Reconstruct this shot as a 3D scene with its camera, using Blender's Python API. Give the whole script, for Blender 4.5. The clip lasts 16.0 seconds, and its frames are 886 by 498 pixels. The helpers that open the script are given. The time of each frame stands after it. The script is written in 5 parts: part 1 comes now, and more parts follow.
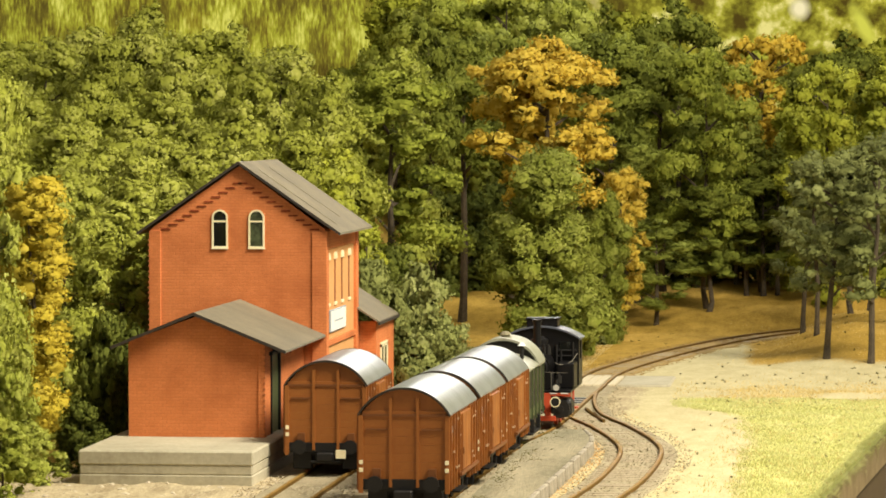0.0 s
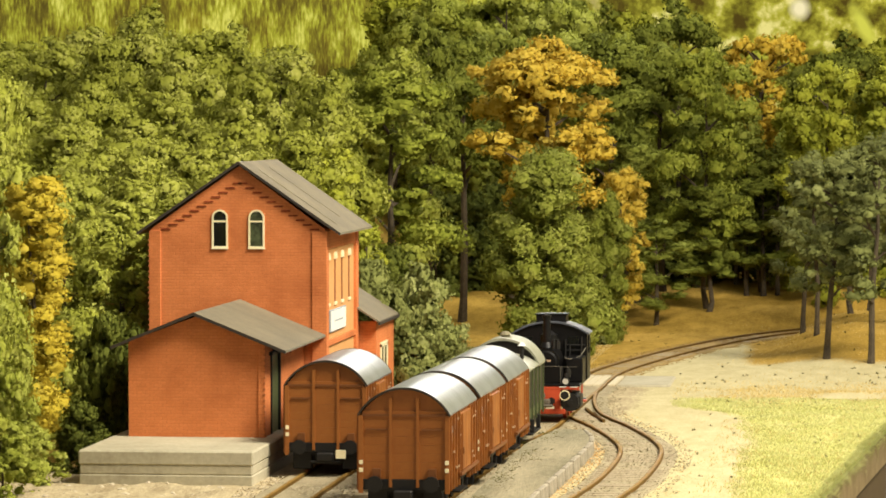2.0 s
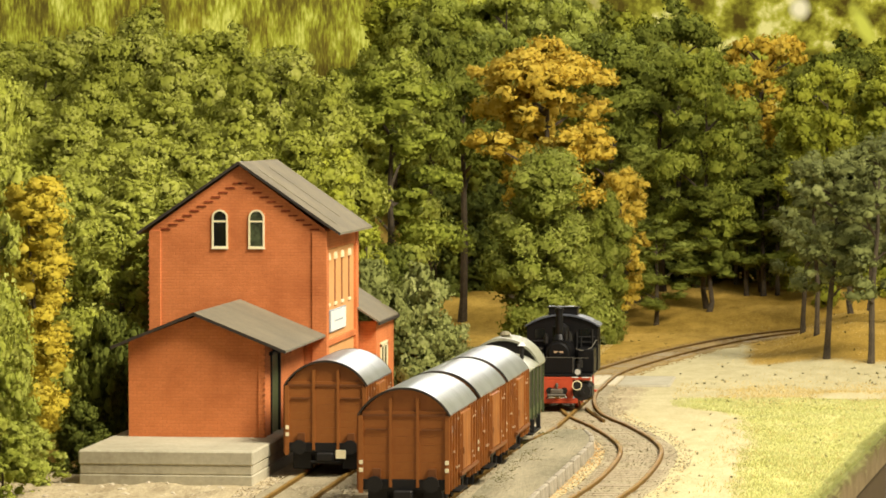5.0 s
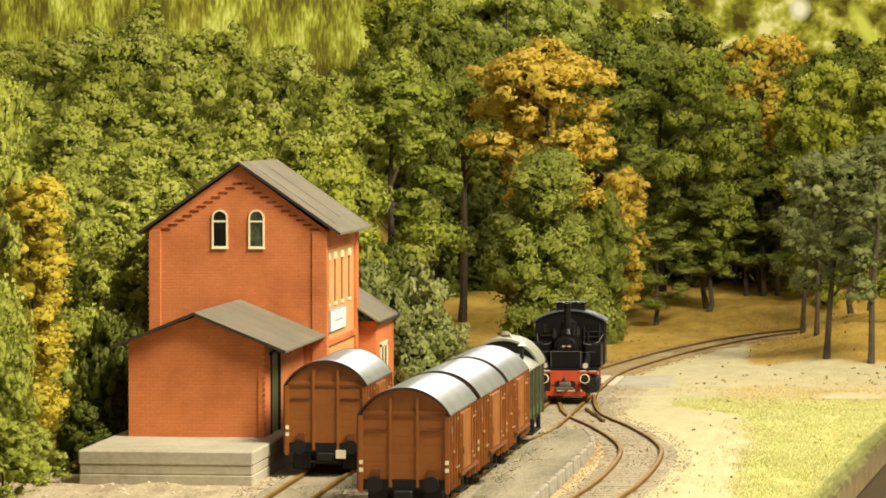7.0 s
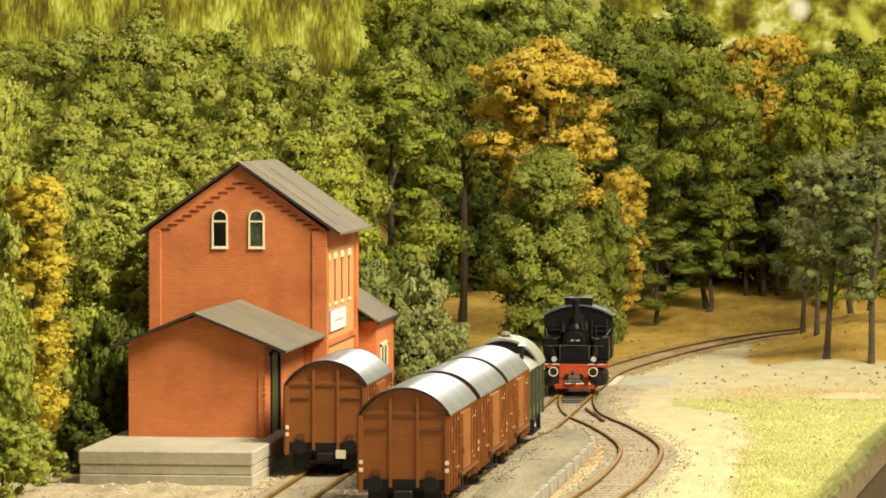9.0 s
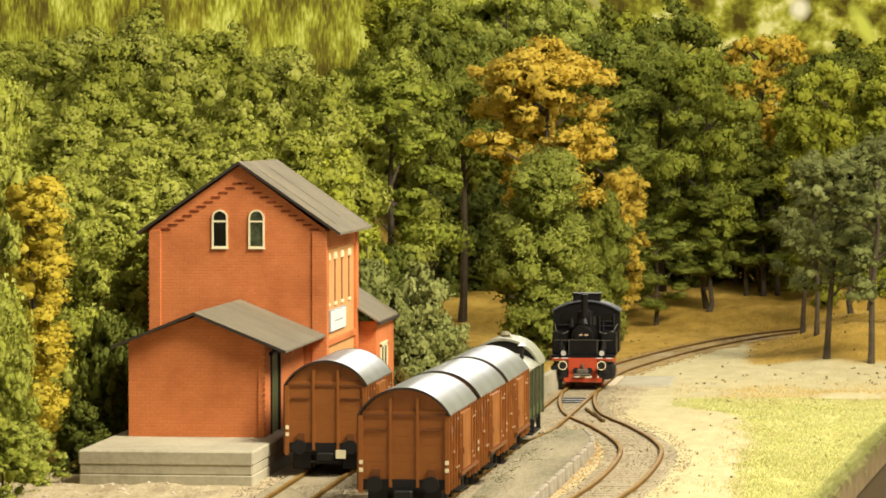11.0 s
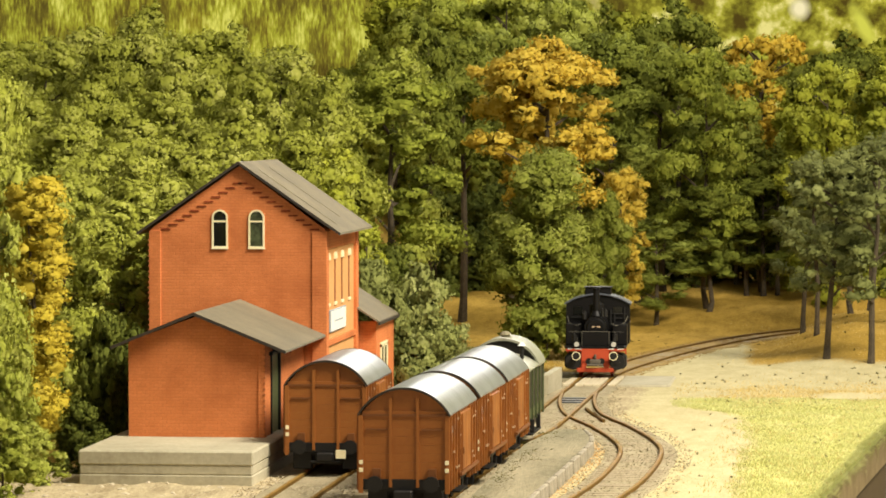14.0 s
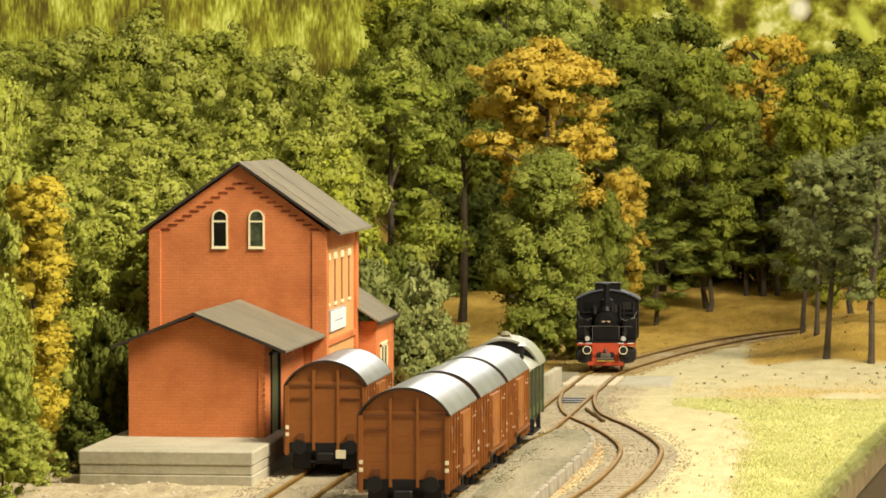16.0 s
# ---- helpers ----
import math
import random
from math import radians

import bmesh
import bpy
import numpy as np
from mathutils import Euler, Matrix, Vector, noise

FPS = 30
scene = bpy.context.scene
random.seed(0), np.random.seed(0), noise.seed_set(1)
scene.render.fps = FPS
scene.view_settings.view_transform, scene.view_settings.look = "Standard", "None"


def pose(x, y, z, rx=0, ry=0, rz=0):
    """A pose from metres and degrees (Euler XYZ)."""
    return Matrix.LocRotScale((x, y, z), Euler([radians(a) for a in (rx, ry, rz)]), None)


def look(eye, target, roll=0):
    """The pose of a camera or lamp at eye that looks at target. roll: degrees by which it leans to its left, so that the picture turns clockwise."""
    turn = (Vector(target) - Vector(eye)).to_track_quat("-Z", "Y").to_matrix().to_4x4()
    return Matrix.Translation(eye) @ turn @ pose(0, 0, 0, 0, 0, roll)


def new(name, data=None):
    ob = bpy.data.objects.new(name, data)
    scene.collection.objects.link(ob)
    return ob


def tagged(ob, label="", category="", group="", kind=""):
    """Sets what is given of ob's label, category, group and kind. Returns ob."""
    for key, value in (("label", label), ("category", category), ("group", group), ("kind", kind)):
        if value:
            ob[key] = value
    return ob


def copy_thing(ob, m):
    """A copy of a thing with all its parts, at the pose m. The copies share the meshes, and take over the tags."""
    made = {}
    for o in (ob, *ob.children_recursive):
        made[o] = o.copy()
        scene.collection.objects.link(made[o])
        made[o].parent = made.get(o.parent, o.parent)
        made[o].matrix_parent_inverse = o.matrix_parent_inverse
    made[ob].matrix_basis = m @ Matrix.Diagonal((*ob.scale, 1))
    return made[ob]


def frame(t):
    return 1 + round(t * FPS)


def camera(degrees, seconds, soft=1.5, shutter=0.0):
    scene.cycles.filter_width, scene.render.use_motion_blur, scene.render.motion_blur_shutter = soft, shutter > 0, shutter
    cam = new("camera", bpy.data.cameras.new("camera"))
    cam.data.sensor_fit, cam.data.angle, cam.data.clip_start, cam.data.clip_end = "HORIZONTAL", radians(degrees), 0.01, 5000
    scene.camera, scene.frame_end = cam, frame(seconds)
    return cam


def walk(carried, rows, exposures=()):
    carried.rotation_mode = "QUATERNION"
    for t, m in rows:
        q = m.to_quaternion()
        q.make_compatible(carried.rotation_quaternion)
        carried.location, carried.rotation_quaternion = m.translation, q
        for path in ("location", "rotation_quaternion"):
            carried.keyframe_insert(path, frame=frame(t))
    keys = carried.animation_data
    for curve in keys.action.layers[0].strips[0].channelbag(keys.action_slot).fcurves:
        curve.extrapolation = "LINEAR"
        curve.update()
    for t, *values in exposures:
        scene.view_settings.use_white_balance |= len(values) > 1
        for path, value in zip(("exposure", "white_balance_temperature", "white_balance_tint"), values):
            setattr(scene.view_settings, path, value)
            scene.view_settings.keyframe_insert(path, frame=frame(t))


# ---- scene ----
# A model railway layout at 1:87. Sizes below are in metres of the full-size railway; S brings them to the model's true size.
S = 1 / 87.0

cam = camera(13.861, 16.0, soft=1.75)
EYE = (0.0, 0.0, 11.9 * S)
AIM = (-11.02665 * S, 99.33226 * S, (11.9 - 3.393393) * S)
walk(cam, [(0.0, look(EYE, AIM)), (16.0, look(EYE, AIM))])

# ---- light: the hall's soft light and one long luminaire over the front of the layout ----
world = bpy.data.worlds.new("hall_light")
scene.world = world
world.use_nodes = True
world.node_tree.nodes["Background"].inputs[0].default_value = (1.0, 0.93, 0.78, 1)
world.node_tree.nodes["Background"].inputs[1].default_value = 0.37


def luminaire(name, at, aim, sx, sy, watts, colour):
    d = bpy.data.lights.new(name, "AREA")
    d.shape, d.size, d.size_y, d.energy, d.color = "RECTANGLE", sx * S, sy * S, watts, colour
    ob = new(name, d)
    ob.matrix_world = look([c * S for c in at], [c * S for c in aim])
    return ob


luminaire("layout_lamp", (52, 98, 90), (-14, 152, 0), 56, 34, 43.0, (1.0, 0.92, 0.75))
luminaire("rear_lamp", (-8, 240, 44), (-14, 120, 0), 34, 8, 2.7, (1.0, 0.97, 0.92))
scene.view_settings.exposure = 0.0


# ---- materials ----
def rgb(h):
    v = [int(h[i:i + 2], 16) / 255 for i in (0, 2, 4)]
    return tuple(c / 12.92 if c <= 0.04045 else ((c + 0.055) / 1.055) ** 2.4 for c in v) + (1.0,)


class Nodes:
    def __init__(self, name):
        self.mat = bpy.data.materials.new(name)
        self.mat.use_nodes = True
        self.t = self.mat.node_tree
        self.bsdf = self.t.nodes["Principled BSDF"]
        tc = self.t.nodes.new("ShaderNodeTexCoord")
        mp = self.t.nodes.new("ShaderNodeMapping")
        mp.inputs["Scale"].default_value = (87, 87, 87)
        self.link(tc.outputs["Object"], mp.inputs["Vector"])
        self.co = mp.outputs["Vector"]

    def link(self, a, b):
        self.t.links.new(a, b)

    def noise(self, scale, detail=4, rough=0.6, co=None):
        n = self.t.nodes.new("ShaderNodeTexNoise")
        n.inputs["Scale"].default_value, n.inputs["Detail"].default_value, n.inputs["Roughness"].default_value = scale, detail, rough
        self.link(co or self.co, n.inputs["Vector"])
        return n.outputs["Fac"]

    def ramp(self, fac, stops):
        n = self.t.nodes.new("ShaderNodeValToRGB")
        e = n.color_ramp.elements
        while len(e) < len(stops):
            e.new(0.5)
        for el, (p, c) in zip(e, stops):
            el.position, el.color = p, c
        self.link(fac, n.inputs["Fac"])
        return n.outputs["Color"]

    def mix(self, fac, a, b, blend="MIX"):
        n = self.t.nodes.new("ShaderNodeMix")
        n.data_type, n.blend_type = "RGBA", blend
        for sock, v in ((n.inputs[0], fac), (n.inputs[6], a), (n.inputs[7], b)):
            if isinstance(v, (int, float, tuple)):
                sock.default_value = v
            else:
                self.link(v, sock)
        return n.outputs[2]

    def math(self, op, a, b=0.0, clamp=False):
        n = self.t.nodes.new("ShaderNodeMath")
        n.operation, n.use_clamp = op, clamp
        for sock, v in zip(n.inputs, (a, b)):
            if isinstance(v, (int, float)):
                sock.default_value = v
            else:
                self.link(v, sock)
        return n.outputs[0]

    def bump(self, height, dist, strength=0.6):
        n = self.t.nodes.new("ShaderNodeBump")
        n.inputs["Strength"].default_value, n.inputs["Distance"].default_value = strength, dist * S
        self.link(height, n.inputs["Height"])
        self.link(n.outputs["Normal"], self.bsdf.inputs["Normal"])

    def finish(self, colour, rough=0.7, metal=0.0, spec=0.4):
        self.link(colour, self.bsdf.inputs["Base Color"])
        self.bsdf.inputs["Roughness"].default_value = rough
        self.bsdf.inputs["Metallic"].default_value = metal
        self.bsdf.inputs["Specular IOR Level"].default_value = spec
        return self.mat


def plain(name, a, b, rough=0.7, metal=0.0, big=0.8, fine=9.0, bump=0.01, spec=0.4, along=1.0):
    """Two tones mixed by a large and a fine noise, with a fine relief."""
    n = Nodes(name)
    if along != 1.0:
        n.co.node.inputs["Scale"].default_value = (87, 87 * along, 87)
    f = n.math("ADD", n.math("MULTIPLY", n.noise(big), 0.6), n.math("MULTIPLY", n.noise(fine, 5), 0.4))
    c = n.ramp(f, [(0.36, rgb(a)), (0.64, rgb(b))])
    n.bump(n.noise(fine * 2, 3), bump)
    return n.finish(c, rough, metal, spec)


def brick_material(name, a, b, joint):
    n = Nodes(name)
    sep = n.t.nodes.new("ShaderNodeSeparateXYZ")
    com = n.t.nodes.new("ShaderNodeCombineXYZ")
    n.link(n.co, sep.inputs[0])
    n.link(n.math("ADD", sep.outputs[0], sep.outputs[1]), com.inputs[0])
    n.link(sep.outputs[2], com.inputs[1])
    br = n.t.nodes.new("ShaderNodeTexBrick")
    br.inputs["Scale"].default_value = 1.0
    br.inputs["Brick Width"].default_value, br.inputs["Row Height"].default_value = 0.30, 0.115
    br.inputs["Mortar Size"].default_value, br.inputs["Mortar Smooth"].default_value = 0.010, 0.4
    br.inputs["Color1"].default_value, br.inputs["Color2"].default_value = rgb(a), rgb(b)
    br.inputs["Mortar"].default_value = rgb(joint)
    n.link(com.outputs[0], br.inputs["Vector"])
    soot = n.ramp(n.noise(0.45, 5, 0.6), [(0.42, (1, 1, 1, 1)), (0.70, (0.70, 0.64, 0.60, 1))])
    grain = n.ramp(n.noise(14, 3), [(0.3, (0.9, 0.9, 0.9, 1)), (0.7, (1.08, 1.05, 1.02, 1))])
    c = n.mix(1.0, n.mix(1.0, br.outputs["Color"], soot, "MULTIPLY"), grain, "MULTIPLY")
    n.bump(n.math("SUBTRACT", 1.0, br.outputs["Fac"]), 0.012, 0.5)
    return n.finish(c, 0.85, 0, 0.2)


def foliage(name, dark, mid, light, grain=3.0):
    """Foam flock: each leaf clump its own tone, each tree a little its own."""
    n = Nodes(name)
    geo = n.t.nodes.new("ShaderNodeNewGeometry")
    info = n.t.nodes.new("ShaderNodeObjectInfo")
    f = n.math("ADD", n.math("MULTIPLY", geo.outputs["Random Per Island"], 0.20), n.math("MULTIPLY", n.noise(0.5, 3), 0.40))
    f = n.math("ADD", f, n.math("MULTIPLY", n.noise(2.6, 3), 0.25))
    f = n.math("ADD", f, n.math("MULTIPLY", info.outputs["Random"], 0.15))
    c = n.ramp(f, [(0.26, rgb(dark)), (0.5, rgb(mid)), (0.76, rgb(light))])
    n.bump(n.noise(grain * 4, 3, 0.7), 0.05, 0.8)
    n.finish(c, 0.9, 0, 0.12)
    thin = n.t.nodes.new("ShaderNodeBsdfTranslucent")
    n.link(c, thin.inputs["Color"])
    both = n.t.nodes.new("ShaderNodeMixShader")
    both.inputs[0].default_value = 0.28
    n.link(n.bsdf.outputs[0], both.inputs[1])
    n.link(thin.outputs[0], both.inputs[2])
    n.link(both.outputs[0], n.t.nodes["Material Output"].inputs["Surface"])
    return n.mat


M = {}
M["brick"] = brick_material("red_brick", "D4824E", "CE7C48", "C47244")
M["brick_dark"] = brick_material("dark_brick", "8E4526", "803C20", "643018")
M["quoin"] = plain("shaded_quoin_brick", "AA6236", "9C5830", 0.85)
M["lit_ochre"] = plain("lit_tone_ochre_panel", "D4A066", "CA9256", 0.8)
M["roof_felt"] = plain("grey_roof_felt", "686050", "7E745E", 0.85, big=0.5, fine=6, bump=0.02)
M["fascia"] = plain("dark_roof_edge", "2B241C", "3A3026", 0.8)
M["concrete"] = plain("pale_concrete", "989079", "B8B097", 0.9, big=0.5, fine=6, bump=0.012)
M["concrete_dark"] = plain("grey_platform_surface", "6E6850", "9A9074", 0.95, big=0.8, fine=7, bump=0.08, along=0.18)
M["edge_stone"] = plain("weathered_edge_stone", "7E7666", "A89E8A", 0.92, big=1.5, fine=9, bump=0.04)
M["steel_dark"] = plain("dark_blue_steel", "2E3238", "42474E", 0.45, metal=0.3)
M["earth"] = plain("brown_earth_edge", "6E5C38", "8C7850", 0.95, big=0.8, fine=6, bump=0.05)
M["grey_rail"] = plain("grey_handrail", "5A564C", "716C60", 0.45)
M["coupling"] = plain("grey_coupling_metal", "4A443A", "625A4E", 0.5)
M["cream"] = plain("cream_paint", "E0D2A4", "EFE4BE", 0.6)
M["white"] = plain("white_paint", "E8E6DE", "F4F2EA", 0.5)
M["sign_blue"] = plain("blue_grey_rim", "8A96A0", "9CA8B0", 0.5)
M["wagon"] = plain("brown_wagon_paint", "8A501C", "985C24", 0.55, big=0.7, fine=6, bump=0.01)
wp = Nodes("weathered_brown_wagon_paint")
wv = wp.t.nodes.new("ShaderNodeMapping")
wv.inputs["Scale"].default_value = (1.0, 1.0, 0.16)
wp.link(wp.co, wv.inputs["Vector"])
run = wp.noise(4.5, 5, 0.65, wv.outputs["Vector"])
tone = wp.ramp(wp.math("ADD", wp.math("MULTIPLY", run, 0.6), wp.math("MULTIPLY", wp.noise(0.9, 4), 0.4)), [(0.36, rgb("70401A")), (0.5, rgb("8A521E")), (0.66, rgb("A2682E"))])
chip = wp.math("MULTIPLY", wp.math("SUBTRACT", wp.noise(7, 4, 0.7), 0.64), 9.0, True)
wp.bump(wp.noise(14, 3), 0.008)
M["wagon_side"] = wp.finish(wp.mix(chip, tone, rgb("B48E66")), 0.6, 0, 0.3)
M["wagon_dark"] = plain("brown_wagon_ironwork", "6A3C18", "784820", 0.55)
M["worn"] = plain("worn_pale_iron", "A88A6A", "C4A888", 0.6)
M["wagon_roof"] = plain("silver_grey_roof", "969A9E", "B0B4B8", 0.36, metal=0.7, big=0.5, fine=3, bump=0.004)
M["roof_pale"] = plain("pale_grey_roof_paint", "7C7C6A", "9A9A88", 0.45, big=0.6, fine=4)
M["black"] = plain("black_ironwork", "0D0B09", "181410", 0.55)
M["loco_black"] = plain("satin_black_paint", "090808", "121010", 0.42, big=0.6, fine=5, bump=0.004, spec=0.25)
# blue-grey base tone paints the sheen of a black roof
M["cab_roof"] = plain("black_roof_painted_sheen", "565A64", "6E727C", 0.34, metal=0.4, big=0.6, fine=5, bump=0.003)
M["red"] = plain("red_frame_paint", "A23A1C", "B44624", 0.55)
M["green_coach"] = plain("green_coach_paint", "3A4226", "4A5230", 0.5)
M["rail"] = plain("rusty_rail", "543E14", "705424", 0.75, metal=0.0, fine=12, spec=0.15)
M["railtop"] = plain("worn_rail_head", "785A26", "94763E", 0.6, metal=0.0, fine=12, spec=0.25)
M["sleeper"] = plain("weathered_sleeper", "8A7C64", "A89A7E", 0.85, big=2, fine=14, bump=0.02)
M["ballast"] = plain("rusty_ballast", "867A5E", "A89C7E", 0.95, big=1.2, fine=12, bump=0.06, along=0.25)
M["ballast_brown"] = plain("brown_ballast", "8A7244", "AA9058", 0.95, big=1.2, fine=12, bump=0.06, along=0.25)
M["gravel_pale"] = plain("pale_gravel", "A0917A", "CFC2A6", 0.95, big=3, fine=14, bump=0.03)
M["bark"] = plain("grey_brown_bark", "3C3428", "584C3A", 0.95, big=2, fine=8, bump=0.05)
M["timber"] = plain("crossing_timber", "B8AA8C", "D2C6AA", 0.85, big=2, fine=10)
M["lamp_glass"] = plain("milky_lamp_glass", "A8A59C", "C6C3B8", 0.15)
M["fasciaboard"] = plain("brown_layout_fascia", "4A3A1C", "5A4826", 0.7, big=0.3, fine=3)
g = Nodes("window_glass")
g.bsdf.inputs["Base Color"].default_value = (0.008, 0.008, 0.007, 1)
g.bsdf.inputs["Roughness"].default_value = 0.05
M["glass"] = g.mat
# the green reflection in this pane is mottled into its base colour
M["glass_reflection"] = plain("window_glass_painted_reflection", "1C2012", "5A6240", 0.06, big=1.4, fine=5, bump=0.002)
M["leaf_green"] = foliage("green_foam_foliage", "74772A", "A4A843", "CAC971")
M["leaf_grey"] = foliage("grey_green_foam_foliage", "676D38", "949856", "B8B87D")
# darker leaves: the shade of the forest gaps is in the colour
M["leaf_shade"] = foliage("painted_shade_foliage", "3E451A", "62692A", "8C923E")
M["leaf_forest"] = foliage("fresh_green_foam_foliage", "5A6120", "899038", "AFB15B")
M["leaf_dark"] = foliage("dark_green_foam_foliage", "565E23", "878E3A", "ACB056")
M["leaf_orange"] = foliage("orange_autumn_foliage", "B2912B", "D3B441", "E9D365")
M["leaf_yellow"] = foliage("yellow_autumn_foliage", "A38F28", "C5B13D", "DBCA63")
M["leaf_pine"] = foliage("blue_green_pine_foliage", "62673A", "888D52", "ADB072")
M["leaf_mid"] = foliage("light_green_foam_foliage", "677125", "9CA23F", "C2C469")
M["leaf_bright"] = foliage("yellow_green_foliage", "868D29", "ACAF3D", "CDCD5E")


# ---- mesh helpers ----
def put(name, bm, mat, parent=None, label="", at=(0, 0, 0), smooth=False):
    for v in bm.verts:
        v.co *= S
    me = bpy.data.meshes.new(name)
    bm.normal_update()
    bm.to_mesh(me)
    bm.free()
    me.materials.append(M[mat])
    if smooth:
        me.polygons.foreach_set("use_smooth", [True] * len(me.polygons))
    ob = new(name, me)
    ob.location = [c * S for c in at]
    ob.parent = parent
    return tagged(ob, label)


part = put


def thing(name, x, y, z, rz=0.0, label="", category="", group="", kind=""):
    ob = new(name)
    ob.empty_display_size = 0.02
    ob.matrix_basis = pose(x * S, y * S, z * S, 0, 0, rz)
    return tagged(ob, label, category, group, kind)


def box(bm, x0, x1, y0, y1, z0, z1, bevel=0.0):
    r = bmesh.ops.create_cube(bm, size=1.0)
    bmesh.ops.scale(bm, vec=(x1 - x0, y1 - y0, z1 - z0), verts=r["verts"])
    bmesh.ops.translate(bm, vec=((x0 + x1) / 2, (y0 + y1) / 2, (z0 + z1) / 2), verts=r["verts"])
    if bevel:
        ed = {e for v in r["verts"] for e in v.link_edges}
        bmesh.ops.bevel(bm, geom=list(ed), offset=bevel, segments=1, affect="EDGES")


def boxes(*bs, bevel=0.0):
    bm = bmesh.new()
    for b in bs:
        box(bm, *b, bevel=bevel)
    return bm


def cyl(bm, x, y, z, r, length, axis="y", seg=20, r2=None):
    rot = {"x": Euler((0, radians(90), 0)), "y": Euler((radians(-90), 0, 0)), "z": Euler((0, 0, 0))}[axis].to_matrix().to_4x4()
    bmesh.ops.create_cone(bm, cap_ends=True, segments=seg, radius1=r, radius2=r if r2 is None else r2, depth=length,
                          matrix=Matrix.Translation((x, y, z)) @ rot)


def prism(bm, outline, y0, y1):
    """An outline in x, z drawn out along y."""
    a = [bm.verts.new((x, y0, z)) for x, z in outline]
    b = [bm.verts.new((x, y1, z)) for x, z in outline]
    n = len(a)
    bm.faces.new(a)
    bm.faces.new(b[::-1])
    for i in range(n):
        j = (i + 1) % n
        bm.faces.new((a[j], a[i], b[i], b[j]))


def prism_obj(outline, y0, y1):
    bm = bmesh.new()
    prism(bm, outline, y0, y1)
    bmesh.ops.recalc_face_normals(bm, faces=bm.faces)
    return bm


def arc(half, z_edge, z_top, n=14):
    """Points of a flat arch from -half to half."""
    rise = z_top - z_edge
    r = (half * half + rise * rise) / (2 * rise)
    a = math.asin(min(1.0, half / r))
    return [(r * math.sin(-a + 2 * a * i / n), z_top - r + r * math.cos(-a + 2 * a * i / n)) for i in range(n + 1)]


def roof_shell(half, z_edge, z_top, thick, y0, y1, n=14):
    top = arc(half, z_edge, z_top, n)
    low = [(x * (1 - thick / half * 0.3), z - thick) for x, z in top]
    return prism_obj(top + low[::-1], y0, y1)


def tube(bm, pts, radii, seg=6):
    rings = []
    for i, p in enumerate(pts):
        d = (Vector(pts[min(i + 1, len(pts) - 1)]) - Vector(pts[max(i - 1, 0)])).normalized()
        s = d.orthogonal().normalized()
        t = d.cross(s)
        rings.append([bm.verts.new(Vector(p) + radii[i] * (math.cos(a) * s + math.sin(a) * t)) for a in [2 * math.pi * k / seg for k in range(seg)]])
    for a, b in zip(rings, rings[1:]):
        for k in range(seg):
            bm.faces.new((a[k], a[(k + 1) % seg], b[(k + 1) % seg], b[k]))
    bm.faces.new(rings[0][::-1])
    bm.faces.new(rings[-1])


def spline(points, step=0.6):
    """A smooth line through plan points, at even steps."""
    p = [Vector(q) for q in points]
    p = [2 * p[0] - p[1]] + p + [2 * p[-1] - p[-2]]
    out = []
    for a, b, c, d in zip(p, p[1:], p[2:], p[3:]):
        n = max(2, int((c - b).length / step))
        for i in range(n):
            t = i / n
            out.append(0.5 * (2 * b + (c - a) * t + (2 * a - 5 * b + 4 * c - d) * t * t + (3 * b - a - 3 * c + d) * t ** 3))
    return out + [p[-2]]


def ss(x, a, b):
    t = min(1.0, max(0.0, (x - a) / (b - a)))
    return t * t * (3 - 2 * t)


# ---- ground ----
MAIN = spline([(-13.7, 97), (-13.5, 108), (-13.34, 118), (-13.12, 126), (-13.0, 132.6), (-12.62, 138), (-12.24, 142.3), (-12.09, 149.5), (-12.0, 158), (-11.87, 165),
               (-11.60, 175.5), (-10.5, 184), (-8.7, 194), (-6.1, 204.5), (-3.0, 212.5), (1.5, 220), (8, 227)])
BRANCH = spline([(-11.93, 163), (-11.55, 156.5), (-10.75, 150), (-9.15, 143.6), (-7.8, 136.5), (-7.42, 131), (-7.55, 123), (-8.05, 116), (-9.0, 107), (-9.9, 97)])
SIDING = spline([(-17.74, 97), (-17.74, 120), (-17.74, 141)])


def on_line(line, v):
    for p, q in zip(line, line[1:]):
        if p.y <= v <= q.y:
            return p.x + (q.x - p.x) * (v - p.y) / (q.y - p.y)
    return line[-1].x


def edge_u(v):
    return -0.75 + (v - 119.5) * 0.0895 + 34 * ss(v, 147, 176)


def field_u(v):
    return -3.7 - 0.7 * ss(v, 142, 150) - 3.0 * ss(v, 150, 158)


